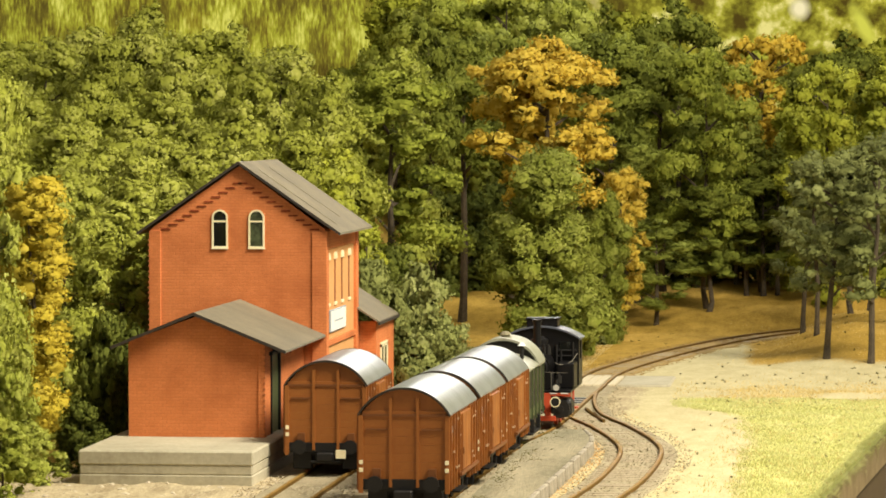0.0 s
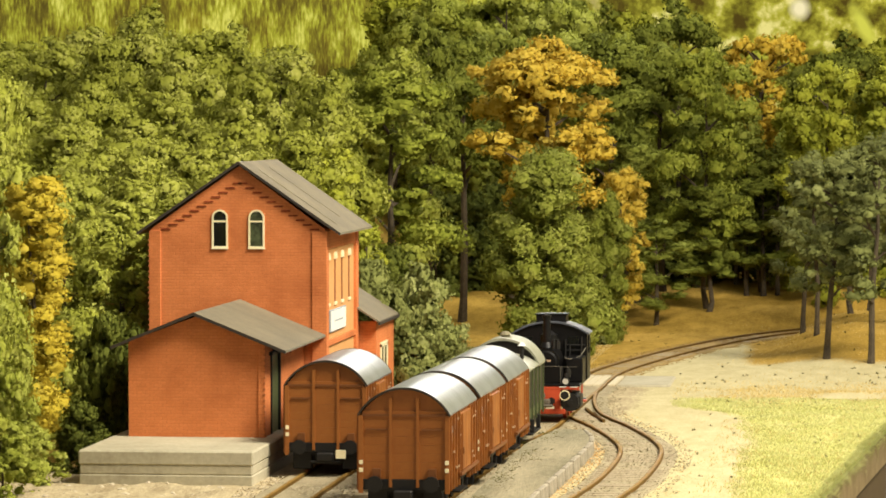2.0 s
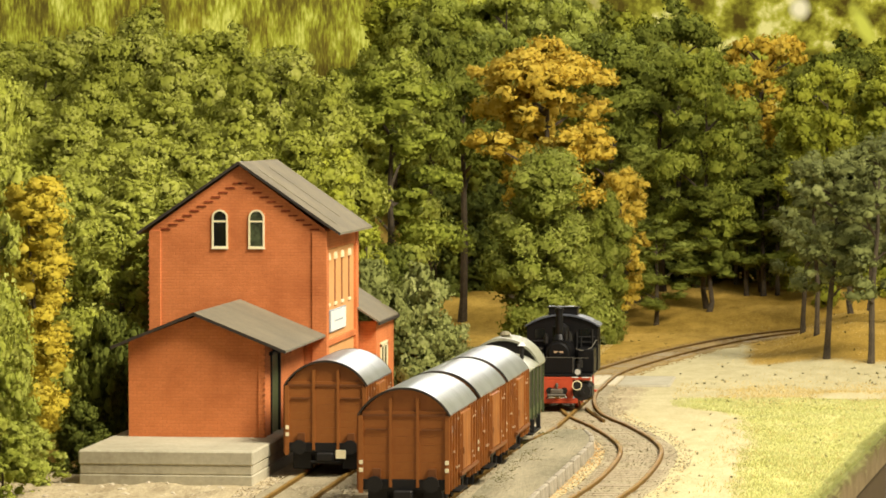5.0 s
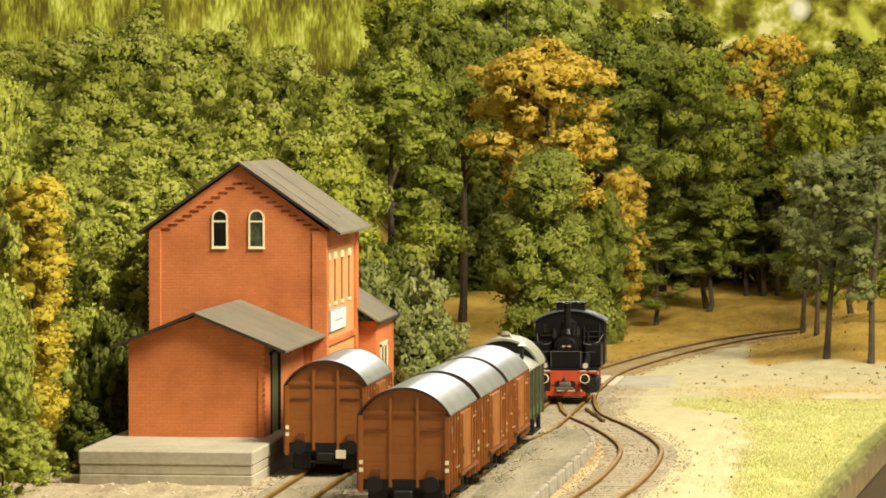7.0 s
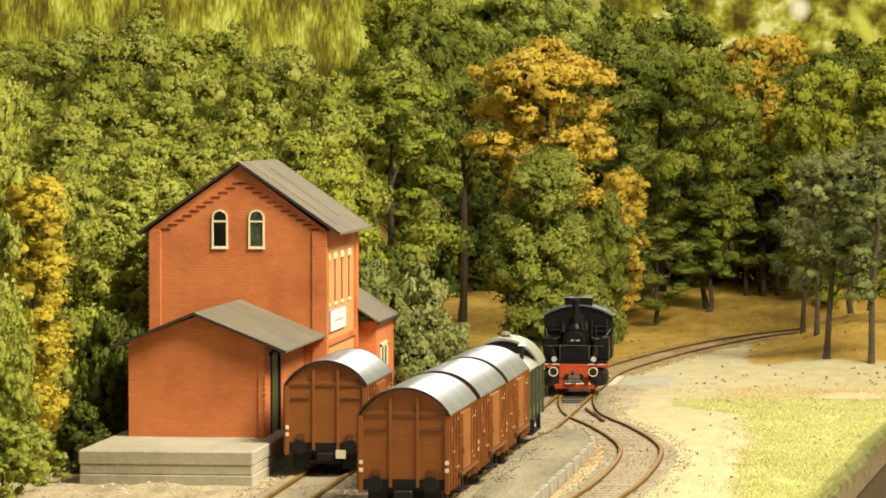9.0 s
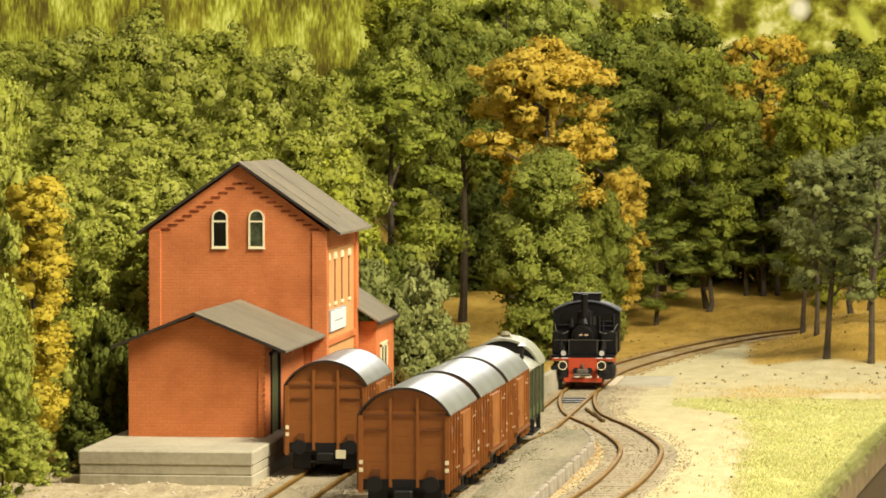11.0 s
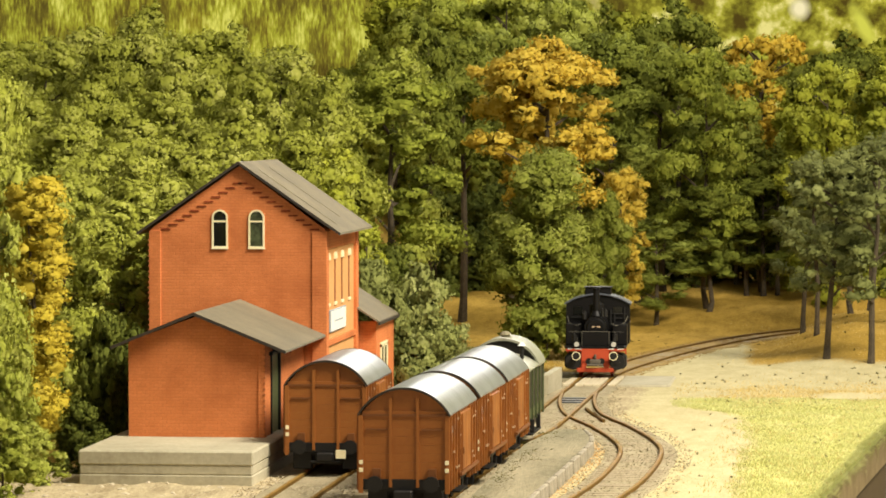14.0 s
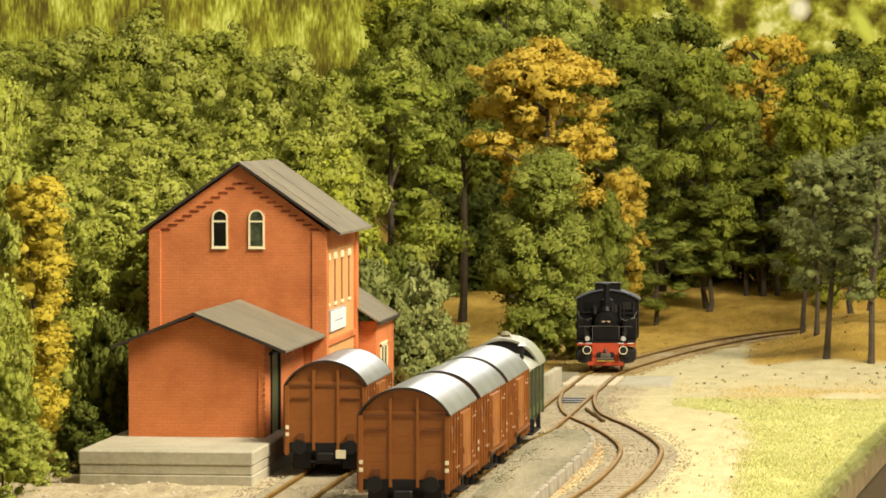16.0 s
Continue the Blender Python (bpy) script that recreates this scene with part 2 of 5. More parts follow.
def ground_z(u, v):
    z = 2.2 * ss(v, 205, 240)
    z += 1.5 * ss(u, -5.0, 0.5) * ss(v, 178, 200) * (1 - ss(v, 205, 232))
    if v > 195:
        z *= ss(abs(u - on_line(MAIN, v)), 1.4, 5.0)
    z += 0.45 * noise.noise((u * 0.28, v * 0.13, 8)) * ss(v, 196, 210) * ss(abs(u - on_line(MAIN, v)), 1.4, 5.0)
    z += 6.0 * ss(-u, 28, 50) * ss(v, 120, 160)
    z += 3.5 * ss(-u, 24, 32) * ss(v, 165, 215)
    z += 0.10 * noise.noise((u * 0.35, v * 0.35, 0)) * (1 if v > 180 or u > -6 or u < -18 else 0.15)
    z += (0.22 * noise.noise((u * 0.8, v * 0.45, 2)) + 0.12 * noise.noise((u * 2.2, v * 1.1, 6)) + 0.12) * ss(-u, 18.9, 20.0) * (1 - ss(v, 118.8, 120.2))
    return z - 0.16


def build_ground():
    vs = [97 + i * 0.6 for i in range(269)]
    n = 150
    verts, zone, faces = [], [], []
    for v in vs:
        e, mid = edge_u(v), on_line(MAIN, v)
        for i in range(n + 1):
            u = -56 + (e + 56) * (1 - (1 - i / n) ** 1.7)
            w = noise.noise((u * 0.25, v * 0.25, 3)) * 1.6 + noise.noise((u * 0.9, v * 0.9, 5)) * 0.5
            verts.append((u * S, v * S, (ground_z(u, v) - 0.14 * ss(u, e - 0.3, e)) * S))
            # r: grass field, g: pale sand, b: forest floor
            field = ss(u + w * 0.35 - field_u(v), -0.6, 1.2) * (1 - ss(v + w * 1.5, 157, 163))
            forest = max(ss(v + w * 2, 196, 214), ss(mid - 0.9 - u, 0, 0.8) * ss(v + w, 175, 181), ss(-u, 19, 23) * ss(v, 120, 132), ss(u + w * .5, -6.5, -4.0) * ss(v + w * 2, 178, 190))
            sand = 1 - ss(-u + w * 0.3, 7.5, 11) * (1 - ss(v, 172, 180))
            zone.append((field, sand, forest, 1))
    for j in range(len(vs) - 1):
        for i in range(n):
            a = j * (n + 1) + i
            faces.append((a, a + 1, a + n + 2, a + n + 1))
    me = bpy.data.meshes.new("ground")
    me.from_pydata(verts, [], faces)
    at = me.attributes.new("zone", "FLOAT_COLOR", "POINT")
    at.data.foreach_set("color", [c for z in zone for c in z])
    me.polygons.foreach_set("use_smooth", [True] * len(me.polygons))
    n = Nodes("layout_ground")
    n.co.node.inputs["Scale"].default_value = (87, 87 * 0.35, 87)
    za = n.t.nodes.new("ShaderNodeAttribute")
    za.attribute_name = "zone"
    sp = n.t.nodes.new("ShaderNodeSeparateColor")
    n.link(za.outputs["Color"], sp.inputs[0])
    fine, mid = n.noise(9, 5, 0.7), n.noise(1.3, 4)
    both = n.math("ADD", n.math("MULTIPLY", fine, 0.5), n.math("MULTIPLY", mid, 0.5))
    gravel = n.ramp(both, [(0.36, rgb("8E7E62")), (0.62, rgb("BDAE8C"))])
    sand = n.ramp(both, [(0.30, rgb("AA9E74")), (0.66, rgb("CABF96"))])
    grass = n.ramp(both, [(0.34, rgb("B0AE60")), (0.62, rgb("D0CC8C"))])
    forest = n.ramp(both, [(0.34, rgb("8A6E2C")), (0.62, rgb("BA9846"))])

    def edge(s):
        return n.math("MULTIPLY", n.math("SUBTRACT", n.math("ADD", s, n.math("MULTIPLY", n.math("SUBTRACT", fine, 0.5), 0.9)), 0.35), 3.3, True)
    c = n.mix(edge(sp.outputs[1]), gravel, sand)
    c = n.mix(edge(sp.outputs[0]), c, grass)
    c = n.mix(edge(sp.outputs[2]), c, forest)
    n.bump(both, 0.12, 0.7)
    me.materials.append(n.finish(c, 0.95, 0, 0.1))
    return tagged(new("ground", me), "sandy layout ground with yellow-green field and forest floor", "ground", kind="structure")


build_ground()


def build_setting():
    # front edge of the layout and the board below it
    vs = [97 + i * 2.5 for i in range(21)]
    def strip(out, z0, z1):
        bm = bmesh.new()
        ring = [[bm.verts.new((edge_u(v) + o, v, z)) for o, z in ((out, z1), (out, z0), (out - 0.5, z0), (out - 0.5, z1))] for v in vs]
        for p, q in zip(ring, ring[1:]):
            for k in range(4):
                bm.faces.new((p[k], q[k], q[(k + 1) % 4], p[(k + 1) % 4]))
        bmesh.ops.recalc_face_normals(bm, faces=bm.faces)
        return bm
    tagged(put("earth_edge", strip(0.03, -1.45, -0.34), "earth"), "bare brown earth along the layout's edge", "edge", kind="structure")
    tagged(put("layout_fascia", strip(-0.12, -12, -1.45), "fasciaboard"), "dark brown board along the layout's edge", "board", kind="structure")
    tagged(put("floor", boxes((-160, 160, -120, 290, -82, -80)), "fasciaboard"), "brown hall floor far below the layout", "floor", kind="structure")


build_setting()


def build_backdrop():
    """The printed forest picture behind the layout: hanging willow green, growing sunny and blurred to one side."""
    n = Nodes("printed_forest_backdrop")
    mp = n.t.nodes.new("ShaderNodeMapping")
    mp.inputs["Scale"].default_value = (1.0, 1.0, 0.22)
    n.link(n.co, mp.inputs["Vector"])
    streak = n.noise(5.0, 5, 0.62, mp.outputs["Vector"])
    lobe = n.t.nodes.new("ShaderNodeMapping")
    lobe.inputs["Scale"].default_value = (1.0, 1.0, 0.45)
    n.link(n.co, lobe.inputs["Vector"])
    blot = n.noise(0.52, 4, 0.6, lobe.outputs["Vector"])
    f = n.math("ADD", n.math("MULTIPLY", streak, 0.42), n.math("MULTIPLY", blot, 0.58))
    willow = n.ramp(f, [(0.40, rgb("665C28")), (0.47, rgb("8C8832")), (0.53, rgb("B8BE42")), (0.61, rgb("ECF27C"))])
    rust = n.math("MULTIPLY", n.math("SUBTRACT", n.noise(0.3, 3), 0.58), 5.0, True)
    willow = n.mix(n.math("MULTIPLY", rust, 0.6), willow, rgb("7E5A22"))
    soft = n.ramp(n.noise(0.6, 5, 0.6), [(0.36, rgb("54481C")), (0.46, rgb("86842C")), (0.55, rgb("BCBC48")), (0.66, rgb("F4F0A0"))])

    def spot(at, size, stretch):
        """A patch of low sun printed between the leaves."""
        mp = n.t.nodes.new("ShaderNodeMapping")
        mp.vector_type = "TEXTURE"
        mp.inputs["Location"].default_value, mp.inputs["Rotation"].default_value, mp.inputs["Scale"].default_value = at, (0, stretch[1], 0), (size, 40, size * stretch[0])
        n.link(n.co, mp.inputs["Vector"])
        g = n.t.nodes.new("ShaderNodeTexGradient")
        g.gradient_type = "SPHERICAL"
        n.link(mp.outputs["Vector"], g.inputs["Vector"])
        return n.math("MULTIPLY", g.outputs["Fac"], 1.5, True)

    soft = n.mix(spot((-3.4, 258, 20.1), 0.9, (1.1, 0)), soft, rgb("FFFAD8"))
    soft = n.mix(spot((1.1, 258, 18.8), 0.7, (3.2, -0.5)), soft, rgb("D8DE60"))
    sep = n.t.nodes.new("ShaderNodeSeparateXYZ")
    n.link(n.co, sep.inputs[0])
    side = n.math("MULTIPLY", n.math("ADD", sep.outputs[0], 21.0), 0.16, True)
    n.finish(n.mix(side, willow, soft), 0.9, 0, 0.05)
    M["backdrop"] = n.mat
    bm = boxes((-110, 70, 258, 259, -10, 60))
    tagged(put("backdrop", bm, "backdrop"), "printed picture of sunlit green willow forest", "backdrop", kind="structure")


build_backdrop()


# ---- tracks ----
def offset_line(line, off):
    out = []
    for i, p in enumerate(line):
        d = (line[min(i + 1, len(line) - 1)] - line[max(i - 1, 0)]).normalized()
        out.append(Vector((p.x + d.y * off, p.y - d.x * off)))
    return out


def ribbon(bm, line, off, w, z0, z1):
    a, b = offset_line(line, off - w / 2), offset_line(line, off + w / 2)
    rows = [[bm.verts.new((p.x, p.y, z0)), bm.verts.new((p.x, p.y, z1)), bm.verts.new((q.x, q.y, z1)), bm.verts.new((q.x, q.y, z0))] for p, q in zip(a, b)]
    for r, s in zip(rows, rows[1:]):
        for k in range(3):
            bm.faces.new((r[k], r[k + 1], s[k + 1], s[k]))
    bm.faces.new(rows[0])
    bm.faces.new(rows[-1][::-1])


sleeper_mesh = None


def lay_track(line, label, skip=(), dz=0.0, bed="ballast"):
    global sleeper_mesh
    tr = thing("railway_track", 0, 0, 0, 0, label, "track", "railway tracks", "structure")
    bm = bmesh.new()
    a, b = offset_line(line, -1.75), offset_line(line, 1.75)
    a2, b2 = offset_line(line, -1.25), offset_line(line, 1.25)
    rows = [[bm.verts.new((p.x, p.y, z)) for p, z in ((a[i], -0.3 + dz), (a2[i], -0.112 + 2 * dz), (b2[i], -0.112 + 2 * dz), (b[i], -0.3 + dz))] for i in range(len(line))]
    for r, s in zip(rows, rows[1:]):
        for k in range(3):
            bm.faces.new((r[k], r[k + 1], s[k + 1], s[k]))
    part("ballast_bed", bm, bed, tr, "rust-stained fine ballast")
    for off in (-0.75, 0.75):
        bm = bmesh.new()
        ribbon(bm, line, off, 0.17, -0.13 + dz, -0.02 + dz)
        r = part("rail", bm, "rail", tr)
        bm = bmesh.new()
        ribbon(bm, line, off, 0.11, -0.02 + dz, dz)
        part("rail_head", bm, "railtop", r, "bare worn steel")
    if sleeper_mesh is None:
        sl = part("sleeper", boxes((-1.2, 1.2, -0.13, 0.13, -0.2, -0.105), bevel=0.02), "sleeper", tr)
        sleeper_mesh = sl.data
        sl.location = (line[0].x * S, line[0].y * S, 0)
    dist = 0.0
    for p, q in zip(line, line[1:]):
        dist += (q - p).length
        if dist > 0.68:
            dist -= 0.68
            if any(lo < p.y < hi for lo, hi in skip):
                continue
            ob = new("sleeper", sleeper_mesh)
            ob.parent = tr
            ob.matrix_basis = pose(p.x * S, p.y * S, random.uniform(-0.03, 0.010) * S, 0, 0, -math.degrees(math.atan2(q.x - p.x, q.y - p.y)) + random.uniform(-1.5, 1.5))


far = next(i for i, p in enumerate(MAIN) if p.y > 174)
lay_track(MAIN[:far + 1], "rusty main line past the platform and over the crossing", [(166.5, 173.5)])
lay_track(MAIN[far:], "rusty main line curving away into the forest", (), 0.0, "ballast_brown")
lay_track(BRANCH, "rusty branch track in an S-curve beside the platform", [(153.5, 164)], -0.008)
lay_track(SIDING, "rusty siding beside the goods shed")


# ---- station building ----
def arch_outline(w, z0, z1, n=8):
    r = w / 2
    return [(-r, z0), (r, z0)] + [(r * math.cos(math.pi * i / n), z1 - r + r * math.sin(math.pi * i / n)) for i in range(n + 1)]


def arch_frame(bm, w, z0, z1, t, y0, y1):
    """A ring round an arched opening."""
    o, i = arch_outline(w, z0, z1), arch_outline(w - 2 * t, z0 + t, z1 - t)
    n = len(o)
    ring = [[bm.verts.new((p[0], y, p[1])) for p in pts] for y in (y0, y1) for pts in (o, i)]
    of, inf, ob_, ib = ring
    for k in range(n):
        j = (k + 1) % n
        for a, b in ((of, inf), (inf, ib), (ib, ob_), (ob_, of)):
            bm.faces.new((a[k], a[j], b[j], b[k]))
    bmesh.ops.recalc_face_normals(bm, faces=bm.faces)


def gable_wall(x0, x1, z0, ze, xr, zr):
    return [(x0, z0), (x1, z0), (x1, ze), (xr, zr), (x0, ze)]


def roof_slab(bm, xa, za, xb, zb, y0, y1, t):
    """A sloping slab from the eave (xa, za) to the ridge (xb, zb)."""
    pts = [(xa, za), (xb, zb), (xb, zb + t), (xa, za + t)]
    prism(bm, pts, y0, y1)
    bmesh.ops.recalc_face_normals(bm, faces=bm.faces)


def build_station():
    st = thing("station_building", -22.7, 135, 0, 0, "tall red brick station house with grey roof and cream arched windows", "building")
    # local: x -3.4..3.4, y 0..9; floor on the platform level
    xl, xr, ze, zr = -3.36, 3.28, 8.0, 10.38
    wall = prism_obj(gable_wall(xl, xr, 0.0, ze, 0.02, zr), 0, 0.35)
    w = part("front_wall", wall, "brick", st)
    wall = prism_obj(gable_wall(xl, xr, 0.0, ze, 0.02, zr), 8.45, 8.8)
    part("rear_wall", wall, "brick", st)
    part("side_wall", boxes((xl, xl + 0.35, 0.35, 8.45, 0, ze)), "brick", st)
    # paler than the brick: light from the right is put into this ochre
    part("side_wall", boxes((xr - 0.35, xr - 0.06, 0.35, 8.45, 0, ze)), "lit_ochre", st, "ochre side wall between brick piers, lit tone put into its colour")
    # piers and bands
    part("corner_pier", boxes((xr - 0.5, xr + 0.07, -0.06, 0.5, 0, ze - 0.05), bevel=0.015), "brick", st)
    part("corner_pier", boxes((xr - 0.4, xr + 0.07, 8.3, 8.86, 0, ze - 0.05), bevel=0.015), "brick", st)
    part("corner_pier", boxes((xl - 0.05, xl + 0.4, -0.06, 0.5, 0, ze - 0.05), bevel=0.015), "brick", st)
    part("brick_band", boxes((xr - 0.2, xr + 0.04, 0.5, 8.3, 3.58, 3.82), bevel=0.02), "brick", st)
    part("brick_band", boxes((xr - 0.2, xr + 0.02, 0.5, 8.3, 7.25, ze - 0.05), bevel=0.02), "brick", st)
    # stepped brick frieze under the gable
    stp = []
    for side in (-1, 1):
        for i in range(11):
            t = i / 10.0
            x = 0.06 + side * (0.10 + 2.72 * t)
            z = 9.72 - 1.72 * t
            stp.append((side, x, z))
    for side, x, z in stp:
        part("frieze_brick", boxes((x - 0.17, x + 0.17, -0.03, 0.05, z - 0.03, z + 0.03)), "brick_dark", w)
    # toothed brick quoins up the corners
    quoin = None
    for qx, qy in ((xl - 0.05, -0.065),):
        for i in range(int((ze - 0.3) / 0.2)):
            if quoin is None:
                ob = part("quoin_brick", boxes((-0.028, 0.028, -0.02, 0.012, -0.035, 0.035)), "quoin", w)
                quoin = ob.data
            else:
                ob = new("quoin_brick", quoin)
                ob.parent = w
            ob.location = (qx * S, qy * S, (0.2 + i * 0.2) * S)
    # arched windows
    for cx, pane_tone in ((-0.71, 0), (0.68, 1)):
        win = part("window", prism_obj([(p[0] + cx, p[1]) for p in arch_outline(0.50, 7.36, 8.68)], -0.012, 0.02), ("glass", "glass_reflection")[pane_tone], st, ("dark arched pane", "arched pane with a greenish reflection painted in")[pane_tone])
        bm = bmesh.new()
        arch_frame(bm, 0.61, 7.30, 8.74, 0.065, -0.06, 0.04)
        bmesh.ops.translate(bm, vec=(cx, 0, 0), verts=bm.verts)
        part("window_frame", bm, "cream", win, "cream painted frame")
        part("transom", boxes((cx - 0.3, cx + 0.3, -0.05, 0.0, 8.26, 8.33)), "cream", win)
        part("window_sill", boxes((cx - 0.32, cx + 0.32, -0.08, 0.02, 7.25, 7.31), bevel=0.01), "cream", win)
    # side: four tall slots with cream caps
    for y in (1.2, 3.0, 4.9, 6.9):
        sl = part("wall_slot", boxes((xr - 0.09, xr - 0.052, y - 0.15, y + 0.15, 5.15, 6.85)), "brick_dark", st, "recessed dark blind window")
        bm = prism_obj([(p[0], p[1]) for p in arch_outline(0.56, 6.82, 7.08)], -0.05, 0.05)
        bmesh.ops.rotate(bm, cent=(0, 0, 0), matrix=Matrix.Rotation(radians(90), 3, "Z"), verts=bm.verts)
        bmesh.ops.translate(bm, vec=(xr - 0.04, y, 0), verts=bm.verts)
        part("arch_cap", bm, "cream", sl, "cream arch stone")
        part("slot_sill", boxes((xr - 0.09, xr + 0.0, y - 0.26, y + 0.26, 5.04, 5.16), bevel=0.01), "cream", sl)
    sg = part("sign", boxes((xr - 0.06, xr + 0.015, 1.35, 5.55, 4.05, 4.90), bevel=0.02), "sign_blue", st, "white station board with a grey rim")
    part("sign_face", boxes((xr + 0.012, xr + 0.03, 1.45, 5.45, 4.09, 4.85)), "white", sg)
    part("sign_bar", boxes((xr + 0.03, xr + 0.036, 2.3, 4.6, 4.43, 4.48)), "sign_blue", sg)
    # roof
    bm = bmesh.new()
    roof_slab(bm, 3.86, 7.80, 0.02, 10.46, -0.22, 9.15, 0.08)
    rf = part("roof", bm, "roof_felt", st, "grey roofing felt")
    bm = bmesh.new()
    roof_slab(bm, -3.82, 7.80, 0.02, 10.46, -0.22, 9.15, 0.08)
    part("roof", bm, "roof_felt", st)
    for sx in (-3.84, 3.88):
        bm = bmesh.new()
        roof_slab(bm, sx, 7.77, 0.02, 10.43, -0.25, -0.21, 0.115)
        part("bargeboard", bm, "fascia", rf, "dark roof edge")
    for k, (y0, x0) in enumerate(((1.6, 0.5), (4.6, 0.4))):
        bm = bmesh.new()
        xa = 3.5 - 0.3 * k
        roof_slab(bm, xa, 8.145 + (3.86 - xa) * 0.693 - 0.25, x0, 10.30 - (x0 - 0.02) * 0.693 + 0.0 + 0.255, y0, y0 + 0.10, 0.012)
        part("felt_seam", bm, "concrete_dark", rf, "pale seam")

    # goods shed in front
    an = thing("goods_shed", -22.62, 125.5, 1.0, 0, "low red brick goods shed with overhanging grey roof on concrete platform", "shed")
    ax0, ax1, ae, ar = -2.40, 2.40, 3.33, 4.22
    part("front_wall", prism_obj(gable_wall(ax0, ax1, 0, ae, -0.02, ar), 0, 0.3), "brick", an)
    part("side_wall", boxes((ax0, ax0 + 0.3, 0.3, 9.42, 0, ae)), "brick", an)
    part("side_wall", boxes((ax1 - 0.3, ax1, 0.3, 1.6, 0, ae), (ax1 - 0.3, ax1, 3.4, 9.42, 0, ae), (ax1 - 0.3, ax1, 1.6, 3.4, 2.75, ae)), "brick", an)
    part("corner_pier", boxes((ax1 - 0.2, ax1 + 0.05, -0.05, 0.3, 0, ae - 0.05), bevel=0.015), "brick", an)
    for i in range(16):
        ob = new("quoin_brick", bpy.data.objects["quoin_brick"].data)
        ob.parent = an
        ob.location = ((ax1 + 0.03) * S, -0.055 * S, (0.1 + i * 0.2) * S)
    dr = part("sliding_door", boxes((ax1 - 0.12, ax1 - 0.03, 1.6, 3.4, 0.0, 2.75), bevel=0.01), "green_coach", an, "green sliding door")
    for y in (1.45, 3.38):
        part("door_post", boxes((ax1 - 0.06, ax1 + 0.06, y, y + 0.10, 0, 2.85), bevel=0.01), "black", dr)
    part("door_rail", boxes((ax1 - 0.02, ax1 + 0.12, 1.2, 5.2, 2.80, 2.92)), "black", an)
    bm = bmesh.new()
    roof_slab(bm, 3.22, 2.98, -0.02, 4.30, -0.42, 9.45, 0.08)
    rf = part("roof", bm, "roof_felt", an, "grey roofing felt")
    bm = bmesh.new()
    roof_slab(bm, -2.95, 3.10, -0.02, 4.30, -0.42, 9.45, 0.08)
    part("roof", bm, "roof_felt", an)
    for sx, sz in ((-2.97, 2.99), (3.24, 2.87)):
        bm = bmesh.new()
        roof_slab(bm, sx, sz + 0.08, -0.02, 4.27, -0.45, -0.41, 0.115)
        part("bargeboard", bm, "fascia", rf, "dark roof edge")
    for y in (2.0, 5.5):
        part("rafter", boxes((ax1 - 0.05, 3.05, y, y + 0.12, 2.86, 2.98)), "fascia", rf)

    # rear annex
    ra = thing("side_annex", -19.06, 143.95, -0.12, 0, "small red brick annex with grey pitched roof behind the station", "building")
    part("front_wall", boxes((-1.9, 0.40, 0, 0.3, 0, 4.2)), "brick", ra)
    part("side_wall", boxes((0.10, 0.40, 0.3, 5.6, 0, 4.2)), "brick", ra)
    wn = part("window", boxes((0.395, 0.42, 1.4, 3.2, 1.6, 3.1)), "glass", ra)
    for y0, y1, z0, z1 in ((1.2, 1.45, 1.5, 3.2), (2.2, 2.35, 1.5, 3.2), (3.15, 3.4, 1.5, 3.2), (1.2, 3.4, 3.1, 3.28)):
        part("window_frame", boxes((0.40, 0.45, y0, y1, z0, z1)), "cream", wn)
    bm = bmesh.new()
    roof_slab(bm, 0.58, 4.16, -1.6, 5.55, -0.5, 5.9, 0.08)
    part("roof", bm, "roof_felt", ra, "grey roofing felt")
    part("bargeboard", boxes((0.54, 0.62, -0.5, 5.9, 4.08, 4.2)), "fascia", ra)

    # loading platform
    pf = thing("loading_platform", -22.7, 121.0, -0.15, 0, "pale concrete loading platform of stacked slabs", "platform")
    part("slab", boxes((-2.95, 3.0, -1.0, 14, 0.66, 1.15), bevel=0.05), "concrete", pf)
    part("slab", boxes((-2.91, 2.97, -0.97, 14, 0.34, 0.67), bevel=0.04), "concrete", pf)
    part("slab", boxes((-2.93, 2.98, -0.985, 14, -0.1, 0.345), bevel=0.04), "concrete", pf)


build_station()


